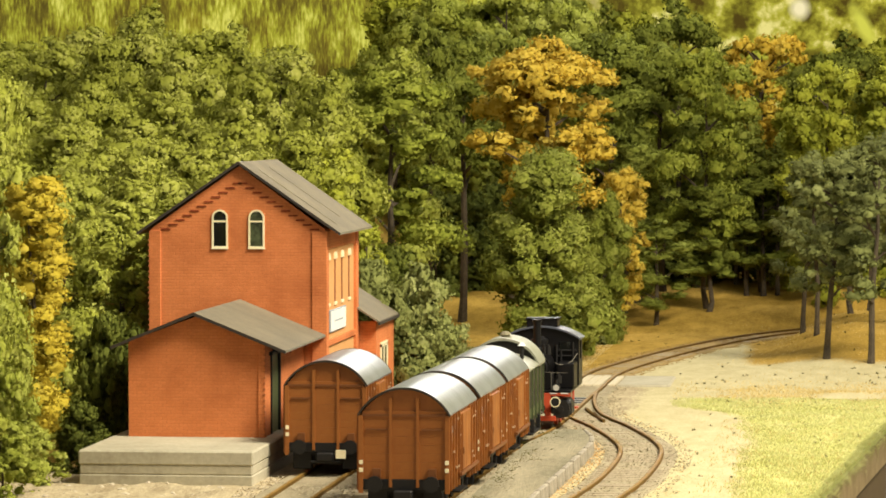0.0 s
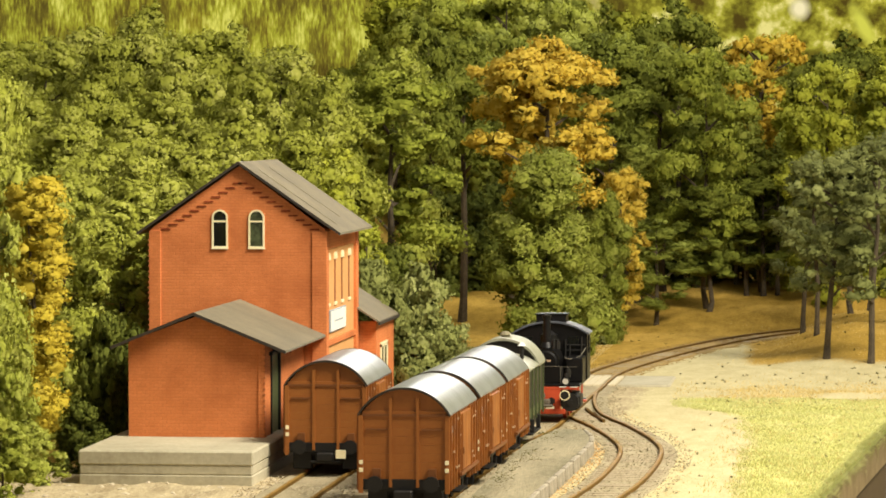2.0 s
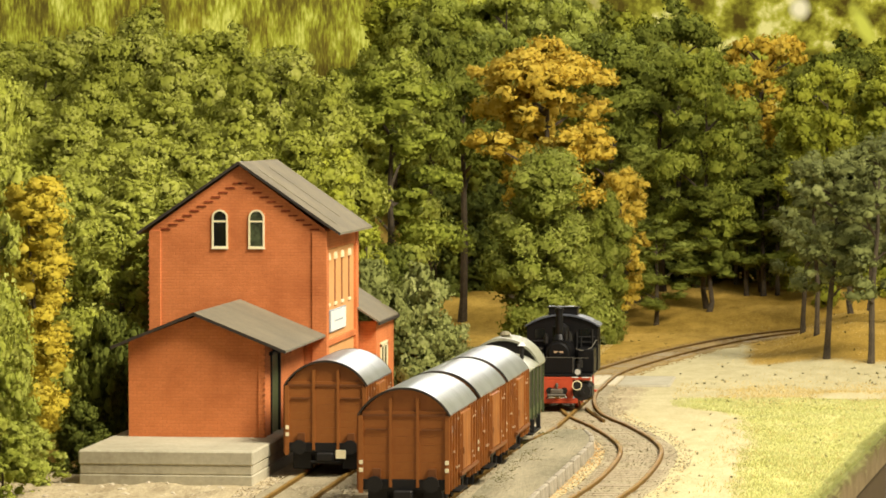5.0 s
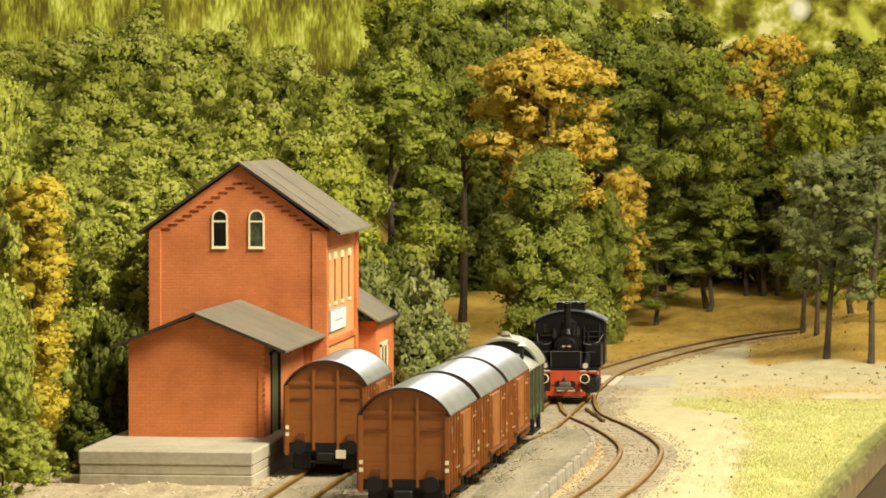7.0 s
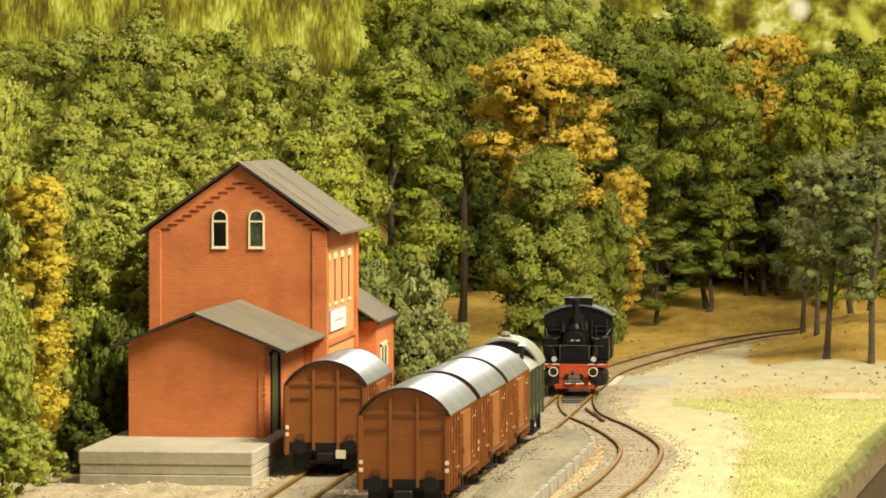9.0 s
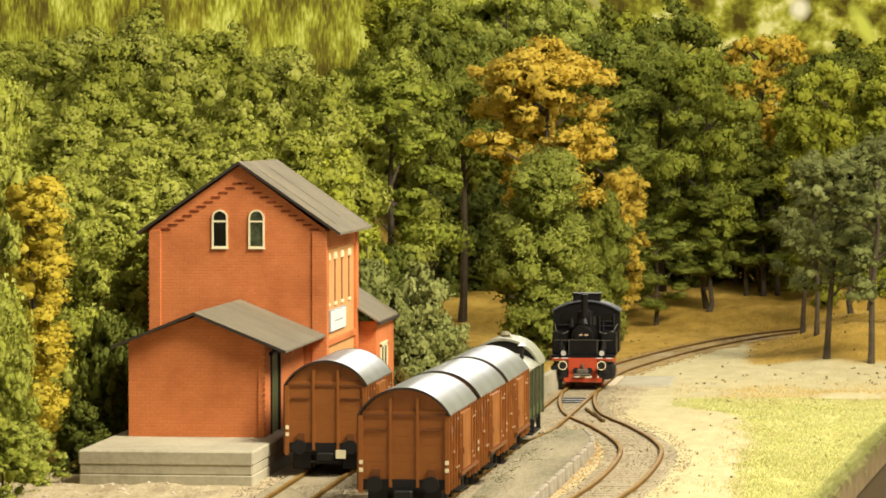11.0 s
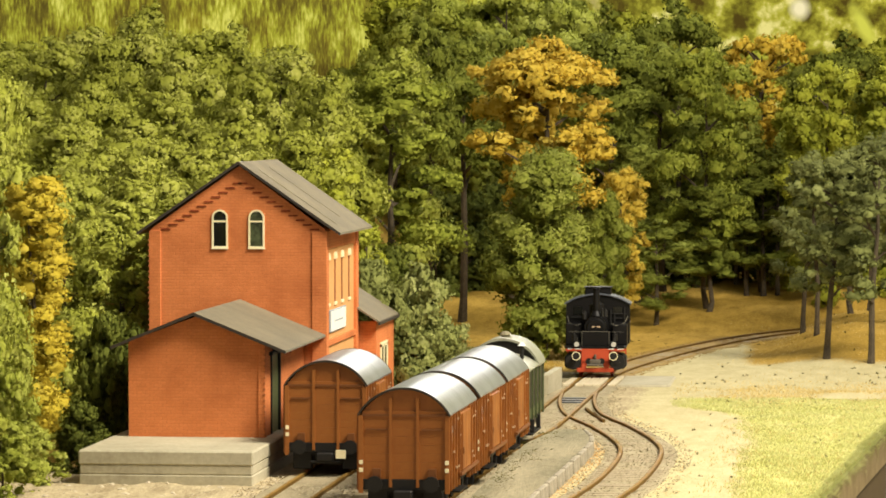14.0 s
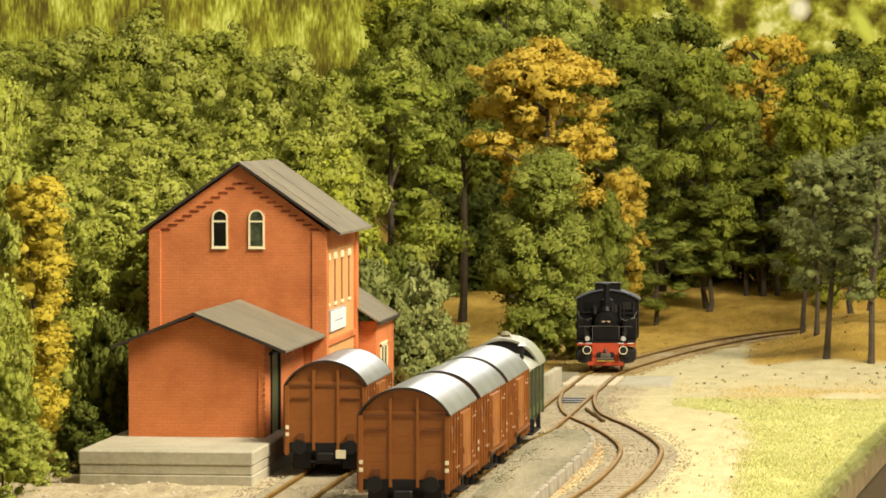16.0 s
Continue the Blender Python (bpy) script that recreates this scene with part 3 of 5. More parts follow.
def build_island():
    pf = thing("island_platform", 0, 0, 0, 0, "grey gravel-topped island platform with stone edging", "platform")
    line = [p for p in spline([(-10.6, 97), (-9.9, 108), (-9.66, 115.7), (-9.42, 124), (-9.28, 131), (-9.32, 134.7), (-9.9, 138.5)], 0.8)]
    bm = bmesh.new()
    top = [bm.verts.new((p.x - 0.15, p.y, 0.30)) for p in line]
    inn = [bm.verts.new((min(-11.66 + 0.6 * ss(p.y, 131, 139), p.x - 0.4), p.y, 0.30)) for p in line]
    low = [bm.verts.new((v.co.x, v.co.y, -0.25)) for v in inn]
    lo2 = [bm.verts.new((v.co.x, v.co.y, -0.25)) for v in top]
    for i in range(len(line) - 1):
        bm.faces.new((inn[i], top[i], top[i + 1], inn[i + 1]))
        bm.faces.new((low[i], inn[i], inn[i + 1], low[i + 1]))
        bm.faces.new((top[i], lo2[i], lo2[i + 1], top[i + 1]))
    bm.faces.new((top[-1], lo2[-1], low[-1], inn[-1]))
    part("surface", bm, "concrete_dark", pf, "grey gravel surface")
    stone = None
    for p, q in zip(line[::3], line[3::3]):
        d = q - p
        if stone is None:
            stone = part("edge_stone", boxes((-0.13, 0.05, -1.08, 1.08, -0.25, 0.33), bevel=0.03), "edge_stone", pf).data
            ob = bpy.data.objects["edge_stone"]
        else:
            ob = new("edge_stone", stone)
            ob.parent = pf
        m = (p + q) / 2
        ob.matrix_basis = pose(m.x * S, m.y * S, 0, 0, 0, -math.degrees(math.atan2(d.x, d.y)))


build_island()


def build_crossing():
    cr = thing("level_crossing", 0, 0, 0, 0, "pale timber and concrete level crossing over the main line", "crossing")
    for i, du in enumerate((-0.40, 0.0, 0.40)):
        pl = part("deck_plank", boxes((-0.18, 0.18, -3.1 + 0.25 * (i % 2), 3.1, -0.13, -0.01 - 0.012 * (i % 2)), bevel=0.02), "timber", cr)
        pl.matrix_basis = pose((-11.80 + du) * S, 170.2 * S, 0, 0, 0, -1.1)
    for side in (-1.02, 1.05):
        pl = part("side_board", boxes((-0.16, 0.16, -2.8, 2.8, -0.14, -0.02), bevel=0.02), "timber", cr)
        pl.matrix_basis = pose((-11.80 + side) * S, 170.2 * S, 0, 0, 0, -1.1)
    bm = boxes((-10.55, -8.1, 167.6, 173.8, -0.3, -0.06), bevel=0.08)
    part("road_slab", bm, "concrete", cr, "pale concrete road slab")
    part("road_slab", boxes((-16.5, -12.85, 171, 176, -0.3, -0.05), bevel=0.08), "concrete_dark", cr)
    wl = thing("low_wall", -13.42, 162.2, -0.2, -5, "low pale concrete wall block beside the line", "wall")
    bm = prism_obj([(0.0, 0.0), (3.7, 0.0), (3.7, 1.06), (0.0, 0.92)], -0.16, 0.16)
    bmesh.ops.rotate(bm, cent=(0, 0, 0), matrix=Matrix.Rotation(radians(90), 3, "Z"), verts=bm.verts)
    part("wall_block", bm, "concrete", wl)
    for i, (u0, v0, u1, v1) in enumerate(((-10.95, 153.4, -10.15, 149.0), (-10.45, 150.9, -9.75, 146.9))):
        ck = thing("check_rail", 0, 0, 0, 0, "short rusty check rail inside the turnout", "rail")
        bm = bmesh.new()
        ribbon(bm, spline([(u0, v0), ((u0 + u1) / 2 - 0.03, (v0 + v1) / 2), (u1, v1)]), 0.0, 0.11, -0.125, -0.012)
        part("bar", bm, "rail", ck)
    for k in range(3):
        bx = thing("point_motor_cover", -11.9, 157.2 + k * 1.2, -0.12, 0, "dark steel cover plate between the rails", "cover")
        part("plate", boxes((-0.55, 0.55, -0.25, 0.25, 0, 0.05), bevel=0.01), "steel_dark", bx)


build_crossing()


# ---- goods wagons ----
def wheelset(parent, y, r=0.5, z=0.5):
    bm = bmesh.new()
    cyl(bm, 0, 0, 0, 0.08, 1.9, "x", 8)
    for sx in (-0.75, 0.75):
        cyl(bm, sx, 0, 0, r, 0.13, "x", 20)
    return part("wheelset", bm, "black", parent, at=(0, y, z))


def build_wagon(x, y, label, load_label=False):
    wg = thing("goods_wagon", x, y, 0, 0, label, "wagon", "covered goods wagons")
    L, hw = 6.62, 1.36
    end = [(-hw, 1.03), (hw, 1.03)] + [(px, pz) for px, pz in arc(hw, 3.02, 3.80, 12)][::-1]
    body = part("body", prism_obj(end, 0.06, L - 0.06), "wagon", wg)
    for yy in (0.0, L - 0.05):
        # plank courses on the end
        for i in range(8):
            z0 = 1.05 + i * 0.262
            part("plank", boxes((-hw + 0.06, hw - 0.06, yy, yy + 0.062, z0, z0 + 0.2595), bevel=0.003), "wagon", body)
    for yy in (-0.07, L + 0.0):
        for px in (-0.42, 0.42):
            part("end_post", boxes((px - 0.045, px + 0.045, yy + 0.02, yy + 0.09, 0.80, 3.55)), "wagon", body)
        for px in (-1.34, 1.34):
            part("corner_post", boxes((px - 0.07, px + 0.07, yy, yy + 0.10, 0.62, 3.0)), "wagon", body)
        part("cross_rail", boxes((-1.3, 1.3, yy + 0.03, yy + 0.08, 2.98, 3.05)), "wagon_dark", body)
        for px in (-0.86, 0.86):
            part("vent_slat", boxes((px - 0.32, px + 0.32, yy + 0.02, yy + 0.07, 2.55, 2.60)), "wagon_dark", body)
            part("step_iron", boxes((px - 0.10, px + 0.14, yy - 0.06, yy + 0.08, 1.12, 1.38)), "wagon_dark", body)
        for px in (-1.33, 1.33):
            for z in (1.33, 1.57):
                part("lamp_iron", boxes((px - 0.06, px + 0.06, yy - 0.02, yy + 0.0, z - 0.065, z + 0.065), bevel=0.009), "cream", body, "white end marking")
    # sides: planks, posts, sliding door
    for sx in (-1, 1):
        for i in range(7):
            y0 = 0.13 + i * 0.91
            part("side_plank", boxes((sx * hw - 0.02, sx * hw + 0.02, y0, y0 + 0.89, 1.05, 2.98), bevel=0.008), "wagon_side", body)
        for y0 in (0.02, 0.72, 1.36, 2.0, 4.55, 5.2, 5.86, 6.5):
            part("side_post", boxes((sx * (hw + 0.05) - 0.06, sx * (hw + 0.05) + 0.06, y0, y0 + 0.09, 0.70, 3.02)), "wagon_side", body)
        dr = part("sliding_door", boxes((sx * (hw + 0.1) - 0.03, sx * (hw + 0.1) + 0.03, 2.1, 4.54, 1.12, 2.92)), "wagon_side", body)
        for k in range(4):
            part("door_plank", boxes((sx * (hw + 0.13) - 0.02, sx * (hw + 0.13) + 0.02, 2.12 + k * 0.6, 2.70 + k * 0.6, 1.13, 2.91), bevel=0.01), "wagon_side", dr)
        part("door_rail", boxes((sx * (hw + 0.15) - 0.04, sx * (hw + 0.15) + 0.04, 1.9, 6.2, 1.0, 1.10)), "wagon_dark", dr)
        for yy in (2.15, 4.4):
            part("door_brace", boxes((sx * (hw + 0.17) - 0.02, sx * (hw + 0.17) + 0.02, yy, yy + 0.08, 1.12, 2.92)), "wagon_side", dr)
        part("door_handle", boxes((sx * (hw + 0.17) - 0.04, sx * (hw + 0.17) + 0.04, 2.3, 2.36, 1.65, 1.85)), "wagon_dark", dr)
        for (y0, z0, dy, dz) in ((0.35, 2.45, 0.45, 0.20), (0.35, 2.2, 0.4, 0.13), (1.25, 1.75, 0.5, 0.12), (1.3, 1.4, 0.4, 0.10), (4.75, 2.4, 0.5, 0.12), (5.7, 1.5, 0.4, 0.18), (5.75, 2.5, 0.3, 0.14), (4.8, 1.3, 0.5, 0.10)):
            part("marking", boxes((sx * (hw + 0.03) - 0.004, sx * (hw + 0.03) + 0.004, y0, y0 + dy, z0, z0 + dz)), "white", body, "worn white lettering bar")
        rr = random.Random(4)
        for k in range(18):
            y0, z0 = rr.uniform(0.2, 6.3), rr.uniform(1.1, 2.9)
            part("fitting", boxes((sx * (hw + 0.10) - 0.03, sx * (hw + 0.10) + 0.03, y0, y0 + 0.09, z0, z0 + 0.06)), "worn", body, "pale worn iron fitting")
        part("vent_hatch", boxes((sx * (hw + 0.03) - 0.03, sx * (hw + 0.03) + 0.03, 1.25, 1.85, 2.5, 2.85)), "wagon_dark", body)
        part("vent_hatch", boxes((sx * (hw + 0.03) - 0.03, sx * (hw + 0.03) + 0.03, 4.75, 5.35, 2.55, 2.85)), "wagon_dark", body)
        part("sole_bar", boxes((sx * 1.2 - 0.06, sx * 1.2 + 0.06, 0.0, L, 0.78, 1.03)), "wagon_dark", wg)
        for y0 in (1.4, 5.2):
            part("axle_box", boxes((sx * 1.05 - 0.1, sx * 1.05 + 0.1, y0 - 0.2, y0 + 0.2, 0.35, 0.78), (sx * 1.05 - 0.05, sx * 1.05 + 0.05, y0 - 0.65, y0 + 0.65, 0.66, 0.74), bevel=0.01), "black", wg)
        part("foot_step", boxes((sx * 1.3 - 0.12, sx * 1.3 + 0.12, 2.4, 4.2, 0.42, 0.48)), "black", wg)
    part("roof", roof_shell(1.43, 3.05, 3.87, 0.06, -0.08, L + 0.02, 40), "wagon_roof", wg, "silver-grey curved sheet roof")
    # dark ends widen the shaded gap between neighbouring roofs by colour
    for y0 in (-0.11, L - 0.0):
        part("roof_edge", roof_shell(1.436, 3.045, 3.876, 0.07, y0, y0 + 0.09, 28), "fascia", wg, "dark roof end strip, shade of the wagon gap put into colour")
    for y0 in (-0.02, L - 0.16):
        part("buffer_beam", boxes((-1.33, 1.33, y0, y0 + 0.18, 0.72, 1.04), bevel=0.01), "black", wg)
    for yy, s in ((0.0, -1), (L, 1)):
        for px in (-0.875, 0.875):
            bm = bmesh.new()
            cyl(bm, px, yy + s * 0.15, 0.92, 0.11, 0.32, "y", 12)
            cyl(bm, px, yy + s * 0.32, 0.92, 0.25, 0.06, "y", 16)
            part("buffer", bm, "black", wg)
        part("coupler", boxes((-0.28, 0.28, yy + s * 0.2 - 0.2, yy + s * 0.2 + 0.2, 0.45, 0.72), (-0.5, 0.5, yy + s * 0.3 - 0.06, yy + s * 0.3 + 0.06, 0.38, 0.46), bevel=0.03), "black", wg)
    part("underframe", boxes((-1.14, 1.14, 0.1, L - 0.1, 0.62, 1.02), (-0.15, 0.15, 0.3, L - 0.3, 0.45, 0.7), (-0.8, 0.8, 0.7, 0.8, 0.25, 0.7), (-0.8, 0.8, L - 0.8, L - 0.7, 0.25, 0.7)), "black", wg)
    bm = boxes((-0.5, 0.5, 2.5, 4.1, 0.22, 0.6), bevel=0.05)
    for sx in (-1, 1):
        tube(bm, [(sx * 1.0, 1.9, 0.35), (sx * 1.05, 3.3, 0.55), (sx * 1.0, 4.7, 0.35)], [0.05, 0.05, 0.05], 6)
        for yy in (0.75, 2.05, 4.55, 5.85):
            box(bm, sx * 0.86 - 0.06, sx * 0.86 + 0.06, yy - 0.09, yy + 0.09, 0.22, 0.75)
    part("brake_gear", bm, "black", wg, "sooty brake rigging and shoes")
    for yy in (0.25, L - 0.35):
        for px in (-0.85, 0.85):
            part("axle_guard", boxes((px - 0.32, px + 0.32, yy, yy + 0.10, 0.12, 0.80), bevel=0.03), "black", wg)
    wheelset(wg, 1.4)
    wheelset(wg, 5.2)
    return wg


wagon = build_wagon(-13.48, 110.65, "weathered brown planked goods wagon with a silver-grey curved roof")
wagon.rotation_euler.z = radians(-1.2)
copy_thing(wagon, pose(-13.32 * S, 118.3 * S, 0, 0, 0, -1.7))
copy_thing(wagon, pose(-13.10 * S, 125.7 * S, 0, 0, 0, -1.0))
lone = copy_thing(wagon, pose(-17.70 * S, 123.15 * S, 0))
tagged(lone, "brown planked goods wagon with silver roof, alone by the shed", "wagon")
part("route_card", boxes((0.40, 0.74, -0.44, -0.40, 0.55, 0.84)), "cream", lone, "pale square card on the buffer beam")


def build_van():
    vn = thing("brake_van", -13.10, 133.3, 0, -0.6, "green brake van with raised dark cab, pale roof and stovepipe", "wagon")
    hw, L = 1.30, 7.4
    body = part("body", boxes((-hw, hw, 0, L, 0.9, 2.85), bevel=0.03), "green_coach", vn)
    for px in (-1.25, -0.45, 0.45, 1.25):
        part("end_post", boxes((px - 0.05, px + 0.05, -0.06, 0.0, 0.85, 2.8)), "green_coach", body)
    for i in range(6):
        y = 0.05 + i * 1.42
        part("side_post", boxes((hw - 0.01, hw + 0.06, y, y + 0.13, 0.8, 2.85)), "green_coach", body)
    for i in range(5):
        y = 0.35 + i * 1.42
        part("side_panel", boxes((hw - 0.01, hw + 0.025, y, y + 0.9, 1.3, 2.65), bevel=0.008), "black", body, "dark window panel")
    part("low_roof", roof_shell(1.40, 2.82, 3.26, 0.07, -0.08, 5.1), "roof_pale", vn, "pale grey low roof")
    # closed black block; its colour stands for the unlit inside of the cab
    part("cab", prism_obj([(-hw, 2.6), (hw, 2.6)] + arc(hw, 2.88, 3.68, 14)[::-1], 5.0, L - 0.02), "black", vn, "raised cab, solid black for its shaded open inside")
    part("cab_roof", roof_shell(1.40, 2.80, 3.78, 0.09, 4.88, L + 0.05, 24), "roof_pale", vn, "pale arched cab roof")
    bm = bmesh.new()
    cyl(bm, 0, 6.0, 3.82, 0.17, 0.14, "z", 14)
    cyl(bm, 0, 6.0, 3.92, 0.24, 0.12, "z", 14, 0.12)
    part("roof_vent", bm, "concrete_dark", vn)
    bm = bmesh.new()
    cyl(bm, 0.86, 3.6, 3.22, 0.085, 0.75, "z", 10)
    sp = part("stovepipe", bm, "black", vn, "black stovepipe with a pale cap")
    bm = bmesh.new()
    cyl(bm, 0.86, 3.6, 3.64, 0.17, 0.12, "z", 12, 0.05)
    part("pipe_cap", bm, "white", sp)
    part("underframe", boxes((-1.2, 1.2, 0.05, L - 0.05, 0.5, 0.92), (1.1, 1.45, 1.9, 5.2, 0.33, 0.40), (1.3, 1.45, 2.3, 2.5, 0.40, 0.9), (1.3, 1.45, 4.7, 4.9, 0.40, 0.9), bevel=0.01), "black", vn)
    for px in (-0.875, 0.875):
        bm = bmesh.new()
        cyl(bm, px, L + 0.2, 0.98, 0.12, 0.4, "y", 12)
        cyl(bm, px, L + 0.4, 0.98, 0.24, 0.06, "y", 16)
        part("buffer", bm, "black", vn)
    wheelset(vn, 1.5)
    wheelset(vn, 5.9)


build_van()


# ---- steam locomotive ----
LEAD = []          # driving wheels, keyed in motions()
WHEEL_R = 0.55


def build_loco():
    lo = thing("steam_locomotive", -12.26, 142.4, 0, 0, "black tank locomotive with red frame, chimney and round lamps", "locomotive")
    # front buffers at y = 0, boiler behind
    fr = part("frame", boxes((-1.05, 1.05, 0.62, 5.5, 0.62, 1.15), bevel=0.02), "red", lo, "red painted frame")
    bb = part("buffer_beam", boxes((-1.40, 1.40, 0.50, 0.66, 1.24, 1.36), (-0.66, 0.66, 0.50, 0.66, 0.62, 1.26), bevel=0.02), "red", lo, "red buffer beam")
    part("guard_plate", boxes((-0.66, -0.42, 0.50, 0.62, 0.30, 0.80), (0.42, 0.66, 0.50, 0.62, 0.30, 0.80), (-0.86, 0.86, 0.48, 0.62, 0.26, 0.46), bevel=0.02), "red", bb)
    part("stripe", boxes((-1.30, -1.10, 0.48, 0.50, 1.34, 1.37), (-0.95, -0.65, 0.48, 0.50, 1.34, 1.37), (0.62, 0.90, 0.48, 0.50, 1.34, 1.37), (1.05, 1.35, 0.48, 0.50, 1.34, 1.37)), "white", bb, "white lettering bars")
    for px in (-0.875, 0.875):
        bm = bmesh.new()
        cyl(bm, px, 0.30, 1.05, 0.13, 0.45, "y", 14)
        cyl(bm, px, 0.06, 1.05, 0.19, 0.07, "y", 24)
        bf = part("buffer", bm, "black", bb, "black buffer with a pale rim")
        bm = bmesh.new()
        bmesh.ops.create_circle(bm, segments=24, radius=0.205)
        bmesh.ops.rotate(bm, cent=(0, 0, 0), matrix=Matrix.Rotation(radians(90), 3, "X"), verts=bm.verts)
        bmesh.ops.translate(bm, vec=(px, 0.03, 1.05), verts=bm.verts)
        ring = [v.co.copy() for v in bm.verts]
        bm.clear()
        inner = [Vector((px + (c.x - px) * 0.84, c.y, 1.05 + (c.z - 1.05) * 0.84)) for c in ring]
        n = len(ring)
        a = [bm.verts.new(c + Vector((0, -0.012, 0))) for c in ring]
        b = [bm.verts.new(c + Vector((0, -0.012, 0))) for c in inner]
        a2 = [bm.verts.new(c + Vector((0, 0.06, 0))) for c in ring]
        for k in range(n):
            j = (k + 1) % n
            bm.faces.new((a[k], a[j], b[j], b[k]))
            bm.faces.new((a[j], a[k], a2[k], a2[j]))
        part("buffer_rim", bm, "cream", bf, "pale painted rim")
    part("coupler", boxes((-0.26, 0.26, 0.15, 0.5, 0.66, 0.88), (-0.40, 0.40, 0.05, 0.16, 0.56, 0.68), (-0.06, 0.06, 0.3, 0.5, 0.88, 1.12), bevel=0.05), "coupling", lo, "grey-black coupling")
    # no holes are cut: black discs paint the dark of two openings
    for px in (-0.30, 0.30):
        bm = bmesh.new()
        cyl(bm, px, 0.49, 0.78, 0.15, 0.04, "y", 18)
        part("opening_disc", bm, "black", bb, "black disc for the shaded inside of an opening in the beam")
    for px in (-1.03, 1.03):
        bm = bmesh.new()
        cyl(bm, px, 0.75, 0.74, 0.37, 0.4, "y", 24)
        cyl(bm, px, 0.52, 0.74, 0.12, 0.1, "y", 14)
        part("cylinder_cover", bm, "black", lo)
    # running plate, tanks and boiler
    part("running_plate", boxes((-1.45, 1.45, 0.5, 5.65, 1.38, 1.46), bevel=0.01), "loco_black", lo)
    part("cylinder_block", boxes((-1.46, -0.85, 0.7, 2.2, 0.40, 1.1), (0.85, 1.46, 0.7, 2.2, 0.40, 1.1), bevel=0.14), "black", lo)
    bm = bmesh.new()
    cyl(bm, 0, 2.4, 2.30, 0.54, 2.2, "y", 28)
    boiler = part("boiler", bm, "loco_black", lo, smooth=False)
    bm = bmesh.new()
    cyl(bm, 0, 1.26, 2.30, 0.40, 0.1, "y", 28, 0.48)
    cyl(bm, 0, 1.19, 2.28, 0.10, 0.1, "y", 12)
    door = part("smokebox_door", bm, "loco_black", boiler)
    part("number_plate", boxes((-0.19, -0.03, 1.19, 1.205, 2.33, 2.40), (0.03, 0.21, 1.19, 1.205, 2.33, 2.40)), "worn", door, "pale number bars")
    part("smokebox_saddle", boxes((-0.66, 0.66, 1.05, 2.2, 1.46, 2.1), bevel=0.04), "black", lo)
    part("apron_plate", boxes((-0.62, 0.62, 0.9, 1.06, 1.46, 2.16), bevel=0.02), "loco_black", lo)
    part("apron_rim", boxes((-0.66, 0.66, 0.88, 0.91, 2.15, 2.17), (-0.65, -0.63, 0.88, 0.91, 1.46, 2.17), (0.63, 0.65, 0.88, 0.91, 1.46, 2.17)), "grey_rail", lo)
    for px in (-1.46, 0.76):
        part("side_tank", boxes((px, px + 0.70, 1.8, 3.5, 1.46, 2.45), bevel=0.04), "loco_black", lo)
    for px in (-0.87, 0.87):
        bm = bmesh.new()
        cyl(bm, px, 0.62, 1.58, 0.155, 0.26, "y", 18)
        cyl(bm, px, 0.62, 1.80, 0.06, 0.18, "z", 8)
        lm = part("headlamp", bm, "black", lo, "round lamp with milky glass")
        bm = bmesh.new()
        cyl(bm, px, 0.48, 1.58, 0.12, 0.05, "y", 18, 0.09)
        part("lens", bm, "lamp_glass", lm)
    bm = bmesh.new()
    cyl(bm, 0, 1.75, 3.47, 0.17, 1.30, "z", 20, 0.15)
    cyl(bm, 0, 1.75, 4.14, 0.19, 0.09, "z", 20)
    cyl(bm, 0, 1.75, 2.98, 0.30, 0.22, "z", 20, 0.18)
    part("chimney", bm, "loco_black", lo)
    bm = bmesh.new()
    cyl(bm, 0, 2.7, 3.0, 0.36, 0.7, "z", 20)
    cyl(bm, 0, 2.7, 3.4, 0.36, 0.16, "z", 20, 0.15)
    part("dome", bm, "loco_black", lo)
    # cab
    cab = part("cab", boxes((-1.52, 1.52, 3.5, 3.6, 1.46, 3.40), (-1.52, -1.44, 3.6, 5.0, 1.46, 2.5), (1.44, 1.52, 3.6, 5.0, 1.46, 2.5), (-1.52, 1.52, 4.95, 5.05, 1.46, 3.4),
                            (1.44, 1.52, 3.6, 3.8, 2.5, 3.4), (1.44, 1.52, 4.6, 5.0, 2.5, 3.4), (-1.52, -1.44, 3.6, 3.8, 2.5, 3.4), (-1.52, -1.44, 4.6, 5.0, 2.5, 3.4)), "loco_black", lo)
    part("cab_front", prism_obj([(-1.52, 3.26), (1.52, 3.26)] + arc(1.52, 3.36, 3.78, 12)[::-1], 3.495, 3.6), "loco_black", cab)
    part("cab_roof", roof_shell(1.60, 3.36, 3.84, 0.06, 3.38, 5.3, 24), "cab_roof", lo, "black curved cab roof, its pale sheen put into the colour")
    part("coal_bunker", boxes((-1.3, 1.3, 5.05, 5.6, 1.46, 2.7), bevel=0.04), "loco_black", lo)
    part("roof_ventilator", boxes((-0.62, 0.62, 3.8, 4.9, 3.76, 4.10), (-0.68, 0.68, 3.75, 4.95, 4.08, 4.14), bevel=0.02), "loco_black", cab)
    # rails, pipes and clutter
    for px, z, w in ((0.98, 2.62, 0.34), (1.02, 2.84, 0.40), (-0.98, 2.66, 0.30)):
        part("pipe", boxes((px - w, px + w, 3.40, 3.48, z, z + 0.06), bevel=0.015), "black", lo)
    for px, z0, z1 in ((0.62, 2.3, 3.1), (0.80, 2.3, 2.9), (-0.70, 2.4, 3.0), (1.28, 2.4, 3.2)):
        bm = bmesh.new()
